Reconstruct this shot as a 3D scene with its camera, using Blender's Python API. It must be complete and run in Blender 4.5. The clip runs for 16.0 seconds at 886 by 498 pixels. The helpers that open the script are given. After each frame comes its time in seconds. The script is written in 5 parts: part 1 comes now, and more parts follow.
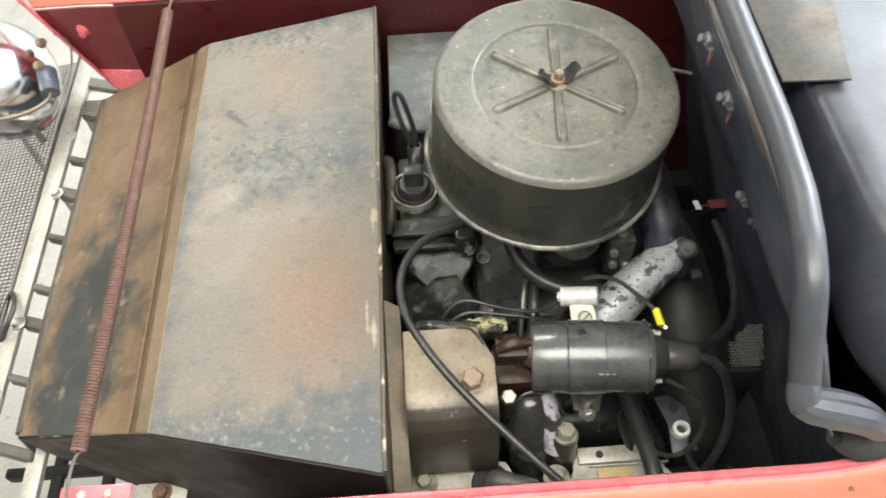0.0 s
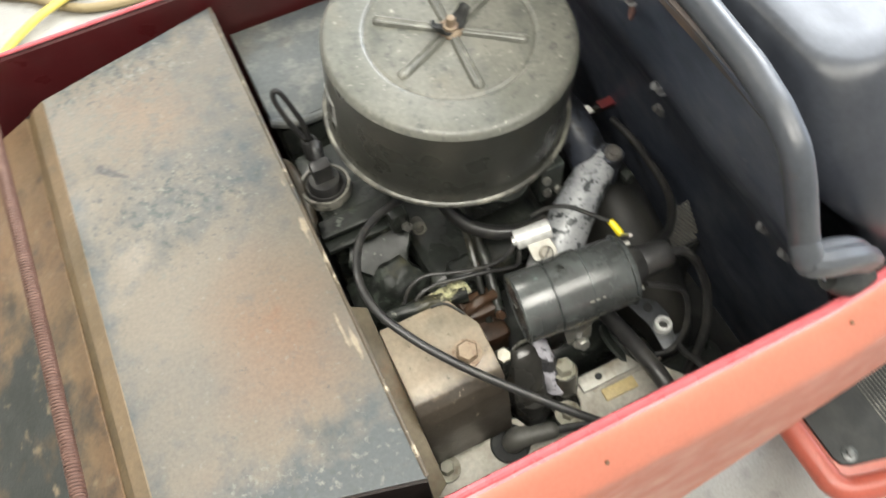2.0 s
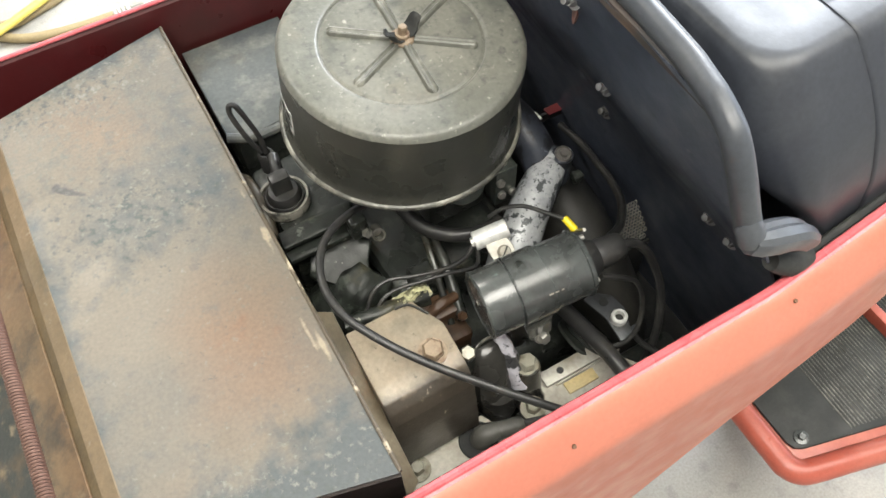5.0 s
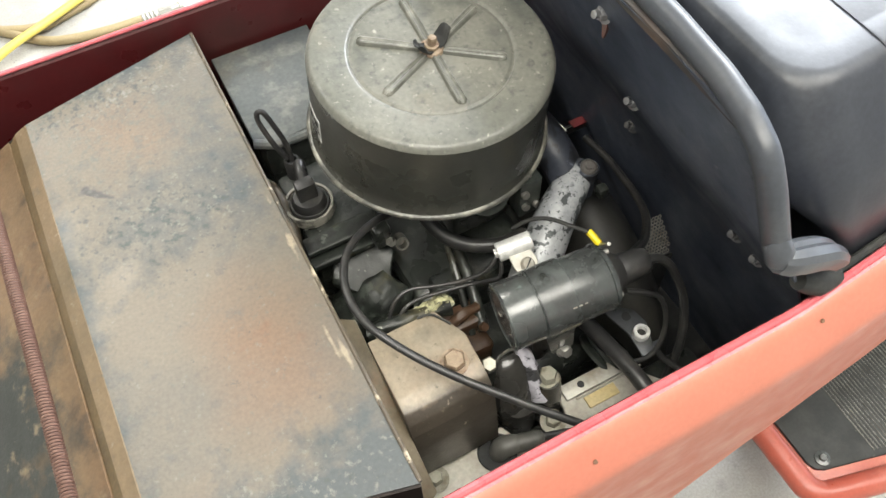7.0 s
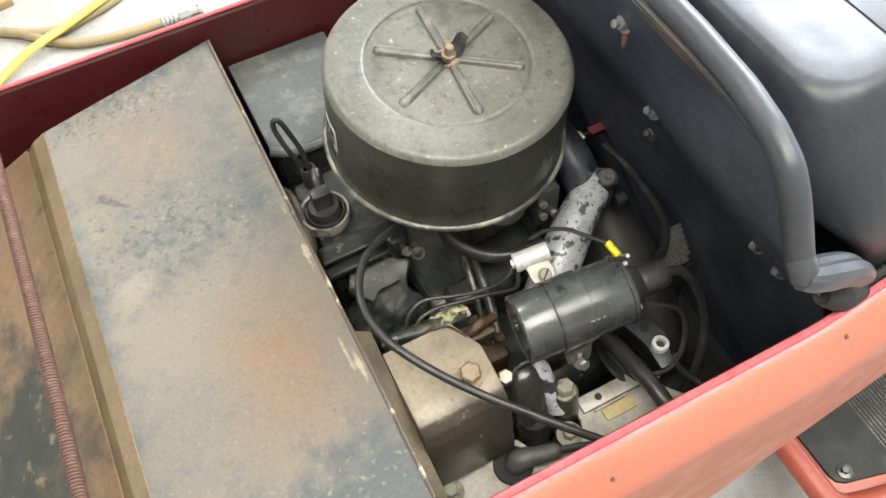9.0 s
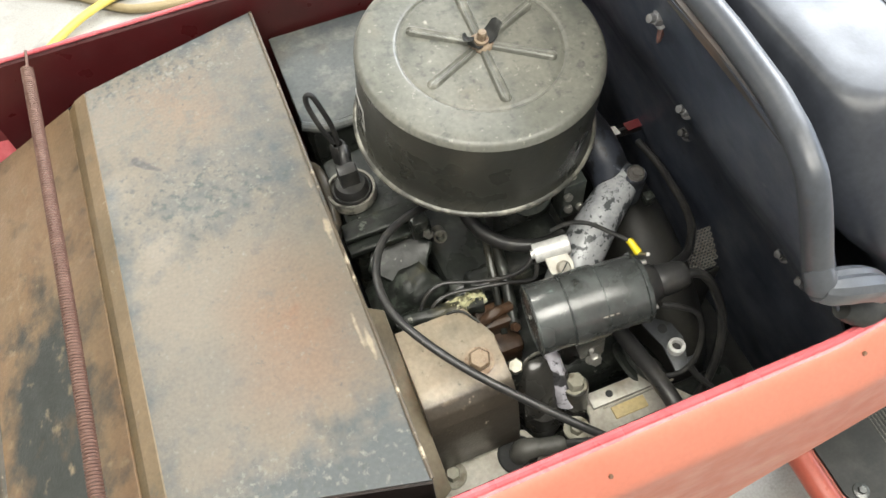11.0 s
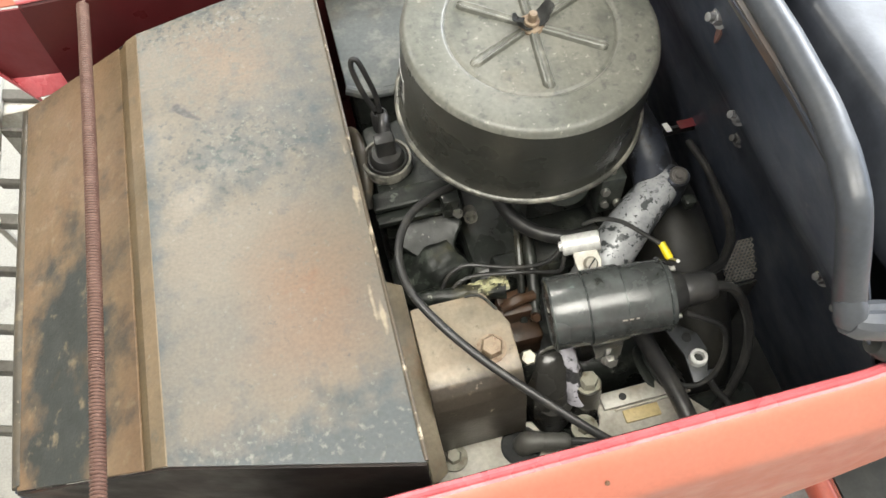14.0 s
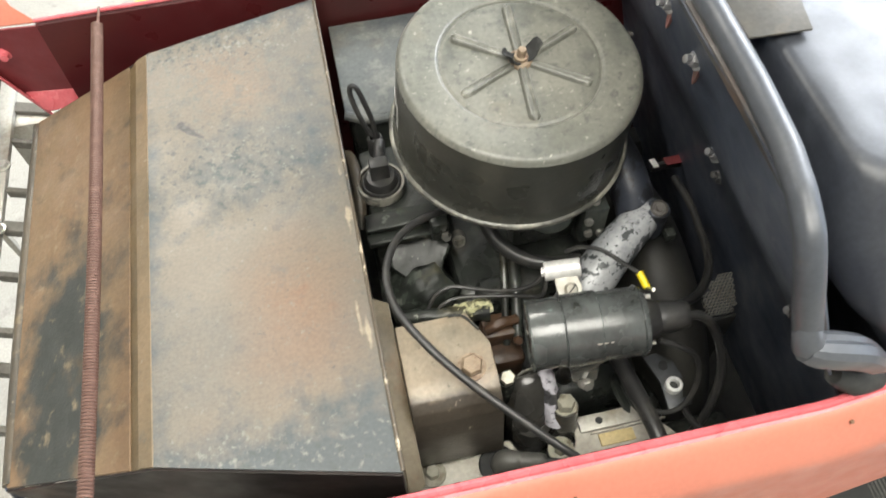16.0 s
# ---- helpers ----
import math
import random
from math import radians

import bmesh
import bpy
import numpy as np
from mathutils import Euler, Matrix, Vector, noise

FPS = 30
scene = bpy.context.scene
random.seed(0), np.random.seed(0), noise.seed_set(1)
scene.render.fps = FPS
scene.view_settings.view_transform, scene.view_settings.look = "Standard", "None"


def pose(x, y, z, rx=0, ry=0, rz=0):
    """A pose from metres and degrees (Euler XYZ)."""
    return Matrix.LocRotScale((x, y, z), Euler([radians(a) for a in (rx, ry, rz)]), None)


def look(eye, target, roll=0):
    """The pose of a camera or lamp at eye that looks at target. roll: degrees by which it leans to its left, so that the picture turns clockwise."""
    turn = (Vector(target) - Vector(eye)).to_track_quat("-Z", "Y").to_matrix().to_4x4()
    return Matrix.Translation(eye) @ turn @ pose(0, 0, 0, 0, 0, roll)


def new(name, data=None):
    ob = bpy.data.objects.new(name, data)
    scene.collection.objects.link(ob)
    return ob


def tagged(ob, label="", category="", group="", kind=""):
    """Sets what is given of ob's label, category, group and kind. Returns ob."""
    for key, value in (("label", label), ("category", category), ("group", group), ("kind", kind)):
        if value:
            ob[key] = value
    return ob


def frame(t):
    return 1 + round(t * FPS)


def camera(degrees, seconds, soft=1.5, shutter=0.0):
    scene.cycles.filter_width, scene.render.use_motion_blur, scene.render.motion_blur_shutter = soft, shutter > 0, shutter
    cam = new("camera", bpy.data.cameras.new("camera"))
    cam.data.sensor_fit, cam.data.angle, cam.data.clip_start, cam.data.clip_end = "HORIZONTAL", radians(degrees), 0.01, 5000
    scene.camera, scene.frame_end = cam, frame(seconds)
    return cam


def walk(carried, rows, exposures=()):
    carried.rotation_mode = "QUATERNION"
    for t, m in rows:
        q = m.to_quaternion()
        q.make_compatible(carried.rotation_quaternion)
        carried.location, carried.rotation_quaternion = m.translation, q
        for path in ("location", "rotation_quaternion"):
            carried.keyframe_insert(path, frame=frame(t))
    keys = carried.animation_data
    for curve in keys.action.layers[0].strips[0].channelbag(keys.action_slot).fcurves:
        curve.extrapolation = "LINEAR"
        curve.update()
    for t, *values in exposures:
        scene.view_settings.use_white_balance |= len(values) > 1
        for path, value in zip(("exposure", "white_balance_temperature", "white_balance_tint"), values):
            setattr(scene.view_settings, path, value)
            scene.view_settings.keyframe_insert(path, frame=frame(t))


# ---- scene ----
cam = camera(59.2, 16.0, shutter=0.5)
PATH = [
    (0, (0.031, 0.068, 1.41), (0.057, 1.198, -0.24), -2.8),
    (0.5, (0.05, 0.064, 1.407), (0.127, 1.197, -0.24), -2.3),
    (1, (0.071, 0.067, 1.387), (0.123, 1.171, -0.279), -2.9),
    (1.5, (0.024, 0.111, 1.395), (0.163, 1.174, -0.294), -5.0),
    (2, (-0.036, 0.116, 1.395), (0.318, 1.068, -0.328), -6.0),
    (2.5, (-0.048, 0.109, 1.392), (0.439, 0.971, -0.346), -5.1),
    (3, (-0.047, 0.11, 1.396), (0.469, 0.977, -0.332), -3.3),
    (3.5, (-0.043, 0.104, 1.398), (0.473, 0.989, -0.32), -3.0),
    (4, (-0.049, 0.099, 1.399), (0.462, 1.003, -0.31), -2.6),
    (6.5, (-0.056, 0.1, 1.4), (0.404, 1.071, -0.286), -3.1),
    (7, (-0.058, 0.103, 1.401), (0.403, 1.078, -0.283), -3.0),
    (7.5, (-0.056, 0.105, 1.4), (0.4, 1.085, -0.282), -3.2),
    (8, (-0.054, 0.109, 1.402), (0.4, 1.093, -0.279), -3.5),
    (8.5, (-0.053, 0.111, 1.401), (0.391, 1.101, -0.279), -4.0),
    (9, (-0.052, 0.113, 1.401), (0.369, 1.106, -0.283), -4.7),
    (11.5, (-0.03, 0.097, 1.4), (0.241, 1.111, -0.302), -5.9),
    (12, (-0.023, 0.092, 1.399), (0.198, 1.11, -0.308), -6.7),
    (12.5, (-0.021, 0.094, 1.4), (0.17, 1.118, -0.307), -6.2),
    (13, (-0.016, 0.091, 1.4), (0.168, 1.118, -0.307), -5.9),
    (13.5, (-0.019, 0.098, 1.396), (0.163, 1.106, -0.322), -5.4),
    (14, (-0.016, 0.108, 1.395), (0.16, 1.098, -0.334), -4.8),
    (14.5, (-0.012, 0.108, 1.406), (0.153, 1.104, -0.32), -4.9),
    (15, (-0.018, 0.099, 1.404), (0.132, 1.099, -0.321), -5.2),
    (15.5, (-0.016, 0.092, 1.404), (0.138, 1.096, -0.319), -4.4),
    (16, (-0.008, 0.086, 1.413), (0.181, 1.141, -0.276), -2.5),
]
walk(cam, [(t, look(eye, target, roll)) for t, eye, target, roll in PATH])

# ---- world and light ----
FLOOR = 0.12
world = bpy.data.worlds.new("garage_air")
scene.world = world
world.use_nodes = True
world.node_tree.nodes["Background"].inputs[0].default_value = (0.8, 0.85, 1.0, 1)
world.node_tree.nodes["Background"].inputs[1].default_value = 0.15
scene.view_settings.exposure = 0.31


def area_lamp(name, size_x, size_y, power, m, colour=(1, 0.97, 0.92)):
    d = bpy.data.lights.new(name, "AREA")
    d.shape, d.size, d.size_y, d.energy, d.color = "RECTANGLE", size_x, size_y, power, colour
    ob = new(name, d)
    ob.matrix_world = m
    return ob


LAMPS = ((-0.4, -0.25, 1.4, 1.0, 55), (1.2, -0.25, 1.4, 1.0, 41), (-0.9, 2.1, 1.2, 0.3, 36), (2.75, 2.15, 2.0, 2.0, 400))
for lx, ly, sx, sy, power in LAMPS:
    area_lamp("ceiling_lamp", sx, sy, power, pose(lx, ly, 2.80), (0.88, 0.93, 1.0) if power > 200 else (1.0, 0.965, 0.875))
# daylight through the open doorway in the east wall
area_lamp("doorway_daylight", 2.2, 2.6, 70, Matrix.Translation((4.95, 0.6, 1.35)) @ pose(0, 0, 0, 0, 90, 0), (0.72, 0.85, 1.0))


# ---- materials ----
def material(name, base, rough=0.5, metal=0.0, spots=(), grain=0.12, grain_scale=260.0, bump=0.15, bump_scale=400.0, random_tint=0.0, coat=0.0, rough_var=0.12, gloss=0.5):
    """base: colour; spots: rows of (colour, noise scale, low, high, detail): patches of another colour where the noise lies above low,
    and after these any number of stains (x, y, z, width, depth, gain) in the object's space that raise the noise."""
    m = bpy.data.materials.new(name)
    m.use_nodes = True
    nt = m.node_tree
    N, L = nt.nodes, nt.links
    bs = N["Principled BSDF"]
    tc = N.new("ShaderNodeTexCoord")
    out = None
    rgb = N.new("ShaderNodeRGB")
    rgb.outputs[0].default_value = (*base, 1)
    out = rgb.outputs[0]
    for i, (colour, scale, low, high, detail, *blob) in enumerate(spots):
        n = N.new("ShaderNodeTexNoise")
        n.noise_dimensions = "4D"
        n.inputs["W"].default_value = 3.7 * i + len(name)
        n.inputs["Scale"].default_value = scale
        n.inputs["Detail"].default_value = detail
        n.inputs["Roughness"].default_value = 0.62
        L.new(tc.outputs["Object"], n.inputs["Vector"])
        r = N.new("ShaderNodeMapRange")
        r.inputs[1].default_value, r.inputs[2].default_value = low, high
        value = n.outputs[0]
        for cx, cy, cz, sx, sy, gain in blob:
            mp = N.new("ShaderNodeMapping")
            mp.vector_type = "TEXTURE"
            mp.inputs[1].default_value = (cx, cy, cz)
            mp.inputs[3].default_value = (sx, sy, 1.0)
            L.new(tc.outputs["Object"], mp.inputs[0])
            ln = N.new("ShaderNodeVectorMath")
            ln.operation = "LENGTH"
            L.new(mp.outputs[0], ln.inputs[0])
            fall = N.new("ShaderNodeMapRange")
            fall.interpolation_type = "SMOOTHSTEP"
            fall.inputs[1].default_value, fall.inputs[2].default_value = 0.0, 1.0
            fall.inputs[3].default_value, fall.inputs[4].default_value = gain, 0.0
            L.new(ln.outputs["Value"], fall.inputs[0])
            add = N.new("ShaderNodeMath")
            L.new(value, add.inputs[0])
            L.new(fall.outputs[0], add.inputs[1])
            value = add.outputs[0]
        L.new(value, r.inputs[0])
        mx = N.new("ShaderNodeMix")
        mx.data_type = "RGBA"
        L.new(r.outputs[0], mx.inputs[0])
        L.new(out, mx.inputs[6])
        mx.inputs[7].default_value = (*colour, 1)
        out = mx.outputs[2]
    g = N.new("ShaderNodeTexNoise")
    g.inputs["Scale"].default_value = grain_scale
    g.inputs["Detail"].default_value = 6
    L.new(tc.outputs["Object"], g.inputs["Vector"])
    gr = N.new("ShaderNodeMapRange")
    gr.inputs[1].default_value, gr.inputs[2].default_value = 0.3, 0.7
    gr.inputs[3].default_value, gr.inputs[4].default_value = 1 - grain, 1 + grain
    L.new(g.outputs[0], gr.inputs[0])
    hsv = N.new("ShaderNodeHueSaturation")
    L.new(gr.outputs[0], hsv.inputs["Value"])
    L.new(out, hsv.inputs["Color"])
    L.new(hsv.outputs[0], bs.inputs["Base Color"])
    bs.inputs["Metallic"].default_value = metal
    rr = N.new("ShaderNodeMapRange")
    rr.inputs[1].default_value, rr.inputs[2].default_value = 0.3, 0.7
    rr.inputs[3].default_value, rr.inputs[4].default_value = max(0.03, rough - rough_var), min(1, rough + rough_var)
    n2 = N.new("ShaderNodeTexNoise")
    n2.inputs["Scale"].default_value = 34
    n2.inputs["Detail"].default_value = 5
    L.new(tc.outputs["Object"], n2.inputs["Vector"])
    L.new(n2.outputs[0], rr.inputs[0])
    L.new(rr.outputs[0], bs.inputs["Roughness"])
    bs.inputs["Coat Weight"].default_value = coat
    bs.inputs["Specular IOR Level"].default_value = gloss
    if bump:
        b = N.new("ShaderNodeBump")
        b.inputs["Strength"].default_value = bump
        b.inputs["Distance"].default_value = 0.0006
        n3 = N.new("ShaderNodeTexNoise")
        n3.inputs["Scale"].default_value = bump_scale
        n3.inputs["Detail"].default_value = 4
        L.new(tc.outputs["Object"], n3.inputs["Vector"])
        L.new(n3.outputs[0], b.inputs["Height"])
        L.new(b.outputs[0], bs.inputs["Normal"])
    return m


M_SHROUD = material("worn_grey_steel", (0.130, 0.112, 0.089), 0.45, 0.0, [
    ((0.106, 0.098, 0.085), 7, 0.42, 0.60, 5),
    ((0.150, 0.094, 0.060), 7, 0.54, 1.10, 3, (0.048, -0.105, 0.25, 0.086, 0.105, 0.40), (0.025, 0.135, 0.25, 0.08, 0.10, 0.32)),
    ((0.155, 0.080, 0.048), 42, 0.66, 0.95, 9, (0.050, -0.105, 0.25, 0.060, 0.075, 0.13)),
    ((0.058, 0.066, 0.068), 40, 0.56, 0.82, 13, (0.02, -0.276, 0.25, 0.30, 0.116, 0.50), (0.09, -0.22, 0.25, 0.10, 0.10, 0.16), (-0.01, 0.268, 0.25, 0.25, 0.070, 0.56), (-0.075, -0.06, 0.25, 0.034, 0.40, 0.27), (0.025, 0.045, 0.25, 0.16, 0.10, 0.17), (0.075, 0.10, 0.25, 0.05, 0.16, 0.14)),
    ((0.060, 0.058, 0.056), 60, 0.66, 0.84, 4, (-0.036, 0.107, 0.25, 0.0062, 0.0075, 0.5), (-0.0315, 0.1015, 0.25, 0.0068, 0.0065, 0.5), (-0.0265, 0.0965, 0.25, 0.0066, 0.006, 0.47), (-0.0215, 0.0925, 0.25, 0.0066, 0.0056, 0.45), (-0.0165, 0.0890, 0.25, 0.0066, 0.005, 0.43)),
    ((0.094, 0.100, 0.090), 120, 0.58, 0.80, 8, (0.0, 0.17, 0.25, 0.22, 0.15, 0.10)),
    ((0.050, 0.058, 0.055), 125, 0.62, 0.74, 10, (0.01, 0.045, 0.25, 0.15, 0.085, 0.155), (-0.02, -0.24, 0.25, 0.2, 0.06, 0.13), (-0.03, 0.22, 0.25, 0.2, 0.07, 0.15)),
    ((0.155, 0.152, 0.136), 170, 0.60, 0.74, 9, (0.01, -0.225, 0.25, 0.2, 0.06, 0.07), (0.03, 0.215, 0.25, 0.15, 0.06, 0.08), (0.04, 0.05, 0.25, 0.12, 0.07, 0.05)),
    ((0.27, 0.23, 0.17), 70, 0.70, 0.88, 8, (0.101, -0.030, 0.25, 0.0045, 0.036, 0.40), (0.095, -0.128, 0.25, 0.0038, 0.034, 0.38), (0.1005, -0.140, 0.25, 0.0045, 0.040, 0.40), (0.101, 0.02, 0.25, 0.004, 0.012, 0.36), (0.106, -0.06, 0.25, 0.004, 0.28, 0.24)),
], bump=0.4, grain=0.10, grain_scale=330)
M_LIPFOLD = material("pale_rubbed_fold", (0.165, 0.120, 0.073), 0.45, 0.0, [((0.11, 0.085, 0.052), 12, 0.45, 0.65, 7), ((0.075, 0.082, 0.078), 40, 0.58, 0.75, 10), ((0.24, 0.21, 0.16), 110, 0.62, 0.72, 7)], bump=0.35)
M_OLIVE = material("olive_grime", (0.118, 0.082, 0.040), 0.5, 0.0, [((0.080, 0.058, 0.030), 20, 0.46, 0.66, 8), ((0.14, 0.11, 0.065), 80, 0.60, 0.72, 8)], bump=0.35)
M_REAR = material("flaking_rusty_rear_face", (0.070, 0.056, 0.038), 0.45, 0.0, [((0.035, 0.032, 0.026), 22, 0.45, 0.62, 9), ((0.16, 0.125, 0.075), 40, 0.58, 0.70, 10), ((0.27, 0.23, 0.16), 95, 0.64, 0.72, 8)], bump=0.7, bump_scale=160)
M_FLAP = material("rusty_brown_steel", (0.166, 0.112, 0.064), 0.45, 0.0, [
    ((0.158, 0.096, 0.052), 9, 0.45, 0.65, 6),
    ((0.030, 0.033, 0.030), 26, 0.60, 0.80, 12, (-0.160, -0.10, 0.17, 0.085, 0.24, 0.46)),
    ((0.21, 0.165, 0.105), 60, 0.57, 0.71, 10), ((0.075, 0.055, 0.034), 35, 0.55, 0.70, 9),
    ((0.04, 0.04, 0.036), 90, 0.66, 0.76, 7)], bump=0.4)
M_PRESSED = material("rubbed_pressed_rib", (0.092, 0.093, 0.080), 0.4, 0.0, [((0.19, 0.188, 0.162), 50, 0.5, 0.66, 7), ((0.06, 0.06, 0.052), 30, 0.56, 0.7, 6)], bump=0.2)
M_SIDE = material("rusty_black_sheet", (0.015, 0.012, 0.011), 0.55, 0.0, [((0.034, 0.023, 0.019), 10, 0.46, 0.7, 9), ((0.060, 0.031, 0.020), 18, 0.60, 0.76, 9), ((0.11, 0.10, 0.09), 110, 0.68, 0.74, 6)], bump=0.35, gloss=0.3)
M_FLANGE = material("tan_grimy_flange", (0.150, 0.122, 0.080), 0.48, 0.0, [((0.070, 0.054, 0.032), 16, 0.46, 0.66, 9), ((0.13, 0.08, 0.045), 30, 0.56, 0.70, 8), ((0.30, 0.26, 0.18), 90, 0.66, 0.74, 7)], bump=0.4)
M_BAR = material("weathered_dark_bar", (0.105, 0.098, 0.084), 0.5, 0.1, [((0.055, 0.050, 0.042), 24, 0.48, 0.66, 9), ((0.20, 0.19, 0.165), 60, 0.60, 0.72, 8)], bump=0.35)
M_EDGE = material("chipped_rusty_edge", (0.080, 0.064, 0.045), 0.55, 0.0, [((0.42, 0.36, 0.27), 55, 0.56, 0.62, 6), ((0.05, 0.05, 0.045), 30, 0.55, 0.65, 5)], bump=0.5)
# one enamel: dusty lid lighter as lit from above, drum side darker as shaded
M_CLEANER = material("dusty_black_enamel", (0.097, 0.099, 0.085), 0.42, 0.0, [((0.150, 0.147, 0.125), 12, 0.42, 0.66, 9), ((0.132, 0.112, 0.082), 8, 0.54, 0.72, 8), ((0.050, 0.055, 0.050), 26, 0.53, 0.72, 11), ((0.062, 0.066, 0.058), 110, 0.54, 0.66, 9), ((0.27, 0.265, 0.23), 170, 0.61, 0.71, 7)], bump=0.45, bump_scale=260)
M_CLEANER_SHADED = material("black_enamel", (0.034, 0.035, 0.030), 0.32, 0.0, [((0.058, 0.058, 0.047), 9, 0.48, 0.75, 8), ((0.080, 0.068, 0.045), 5, 0.58, 0.75, 6), ((0.10, 0.10, 0.085), 95, 0.68, 0.76, 6), ((0.018, 0.02, 0.018), 26, 0.60, 0.70, 7)], bump=0.2)
M_WORN_RIM = material("worn_bright_rim", (0.055, 0.055, 0.048), 0.35, 0.2, [((0.26, 0.25, 0.21), 30, 0.46, 0.62, 7)], bump=0.25)
M_BLACK = material("greasy_black_iron", (0.024, 0.027, 0.024), 0.32, 0.0, [((0.056, 0.062, 0.052), 40, 0.54, 0.62, 10), ((0.055, 0.046, 0.030), 16, 0.58, 0.75, 6), ((0.015, 0.016, 0.015), 28, 0.52, 0.64, 8), ((0.17, 0.175, 0.155), 110, 0.65, 0.68, 6)], bump=0.9, bump_scale=150)
M_BULKHEAD = material("black_painted_bulkhead", (0.068, 0.081, 0.112), 0.40, 0.0, [((0.155, 0.164, 0.195), 7, 0.44, 0.78, 12), ((0.034, 0.042, 0.062), 10, 0.50, 0.70, 10), ((0.130, 0.100, 0.080), 11, 0.58, 0.80, 10), ((0.018, 0.021, 0.028), 34, 0.62, 0.70, 9), ((0.20, 0.205, 0.225), 55, 0.655, 0.70, 12), ((0.26, 0.26, 0.27), 150, 0.68, 0.75, 6)], bump=0.35)
M_TANK = material("black_moulded_plastic", (0.029, 0.032, 0.040), 0.38, 0.0, [((0.044, 0.048, 0.055), 6, 0.5, 0.7, 4), ((0.020, 0.022, 0.026), 14, 0.55, 0.72, 8), ((0.10, 0.095, 0.085), 130, 0.70, 0.76, 5)], bump=0.08, rough_var=0.07, gloss=0.4)
M_TRIM = material("grey_black_rubber", (0.042, 0.047, 0.056), 0.41, 0.0, [((0.070, 0.074, 0.081), 10, 0.48, 0.7, 6), ((0.05, 0.05, 0.05), 60, 0.64, 0.74, 5), ((0.075, 0.062, 0.054), 22, 0.60, 0.74, 7)], bump=0.12, rough_var=0.07)
M_SKIRT = material("brown_stained_rubber", (0.045, 0.040, 0.037), 0.45, 0.0, [((0.085, 0.058, 0.045), 20, 0.5, 0.7, 5)], bump=0.15)
M_RED = material("chalky_red_paint", (0.44, 0.146, 0.096), 0.40, 0.0, [((0.46, 0.175, 0.118), 5, 0.45, 0.75, 2), ((0.39, 0.175, 0.106), 3, 0.56, 0.74, 2), ((0.34, 0.11, 0.06), 60, 0.70, 0.78, 6)], grain=0.05, bump=0.08)
# body red darkened for shade inside the nose; also a dull red strip
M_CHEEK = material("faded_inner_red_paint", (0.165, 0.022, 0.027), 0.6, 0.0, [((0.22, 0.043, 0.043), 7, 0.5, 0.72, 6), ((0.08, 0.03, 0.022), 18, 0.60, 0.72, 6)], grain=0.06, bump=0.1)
# the body's red with the bay's shade put into the colour
M_RED_SHADED = material("red_gloss_paint", (0.060, 0.009, 0.010), 0.36, 0.0, [((0.038, 0.010, 0.009), 9, 0.48, 0.70, 7)], grain=0.06, bump=0.08)
M_LIP = material("glossy_pink_red_paint", (0.54, 0.120, 0.135), 0.26, 0.0, [((0.42, 0.065, 0.080), 30, 0.5, 0.7, 5)], grain=0.06, bump=0.08)
M_STREAK = material("rubbed_pink_paint", (0.20, 0.09, 0.08), 0.5, 0.0, [((0.12, 0.07, 0.06), 120, 0.5, 0.6, 6)], bump=0.2)
M_GOV = material("rust_stained_steel", (0.226, 0.186, 0.132), 0.42, 0.0, [((0.19, 0.125, 0.075), 14, 0.5, 0.80, 6, (-0.065, -0.117, 0.335, 0.03, 0.03, 0.30)), ((0.178, 0.157, 0.120), 10, 0.48, 0.66, 6), ((0.048, 0.040, 0.031), 30, 0.56, 0.86, 10, (-0.08, -0.162, 0.27, 0.22, 0.040, 0.9)), ((0.10, 0.085, 0.06), 130, 0.62, 0.70, 6), ((0.34, 0.30, 0.23), 90, 0.68, 0.74, 6)], bump=0.3)
M_COVER = material("grey_brown_worn_plate", (0.066, 0.062, 0.054), 0.58, 0.0, [((0.045, 0.045, 0.042), 16, 0.45, 0.62, 8), ((0.14, 0.108, 0.072), 9, 0.54, 0.72, 6), ((0.22, 0.21, 0.18), 110, 0.66, 0.73, 7)], bump=0.25, gloss=0.2)
M_RUST = material("rusty_steel", (0.17, 0.095, 0.057), 0.6, 0.0, [((0.085, 0.045, 0.028), 60, 0.5, 0.65, 6), ((0.28, 0.19, 0.12), 120, 0.62, 0.72, 5)], bump=0.5)
M_NUTRUST = material("pale_rusty_nut", (0.235, 0.180, 0.125), 0.45, 0.25, [((0.13, 0.075, 0.045), 120, 0.5, 0.66, 7), ((0.40, 0.31, 0.23), 200, 0.60, 0.70, 5)], bump=0.4)
M_ALU = material("dull_cast_aluminium", (0.43, 0.41, 0.355), 0.42, 0.2, [((0.31, 0.285, 0.235), 22, 0.48, 0.66, 9), ((0.46, 0.45, 0.40), 60, 0.6, 0.7, 5), ((0.06, 0.055, 0.045), 90, 0.66, 0.74, 6)], bump=0.4, bump_scale=220)
M_CASTING = material("oily_brown_casting", (0.080, 0.044, 0.025), 0.42, 0.0, [((0.036, 0.022, 0.014), 40, 0.45, 0.65, 7), ((0.12, 0.075, 0.045), 70, 0.60, 0.70, 8)], bump=0.8, bump_scale=150)
M_HOSE = material("dusty_black_hose", (0.020, 0.020, 0.020), 0.66, 0.0, [((0.055, 0.052, 0.046), 34, 0.5, 0.7, 8), ((0.12, 0.115, 0.10), 140, 0.66, 0.72, 5)], bump=0.3, bump_scale=200)
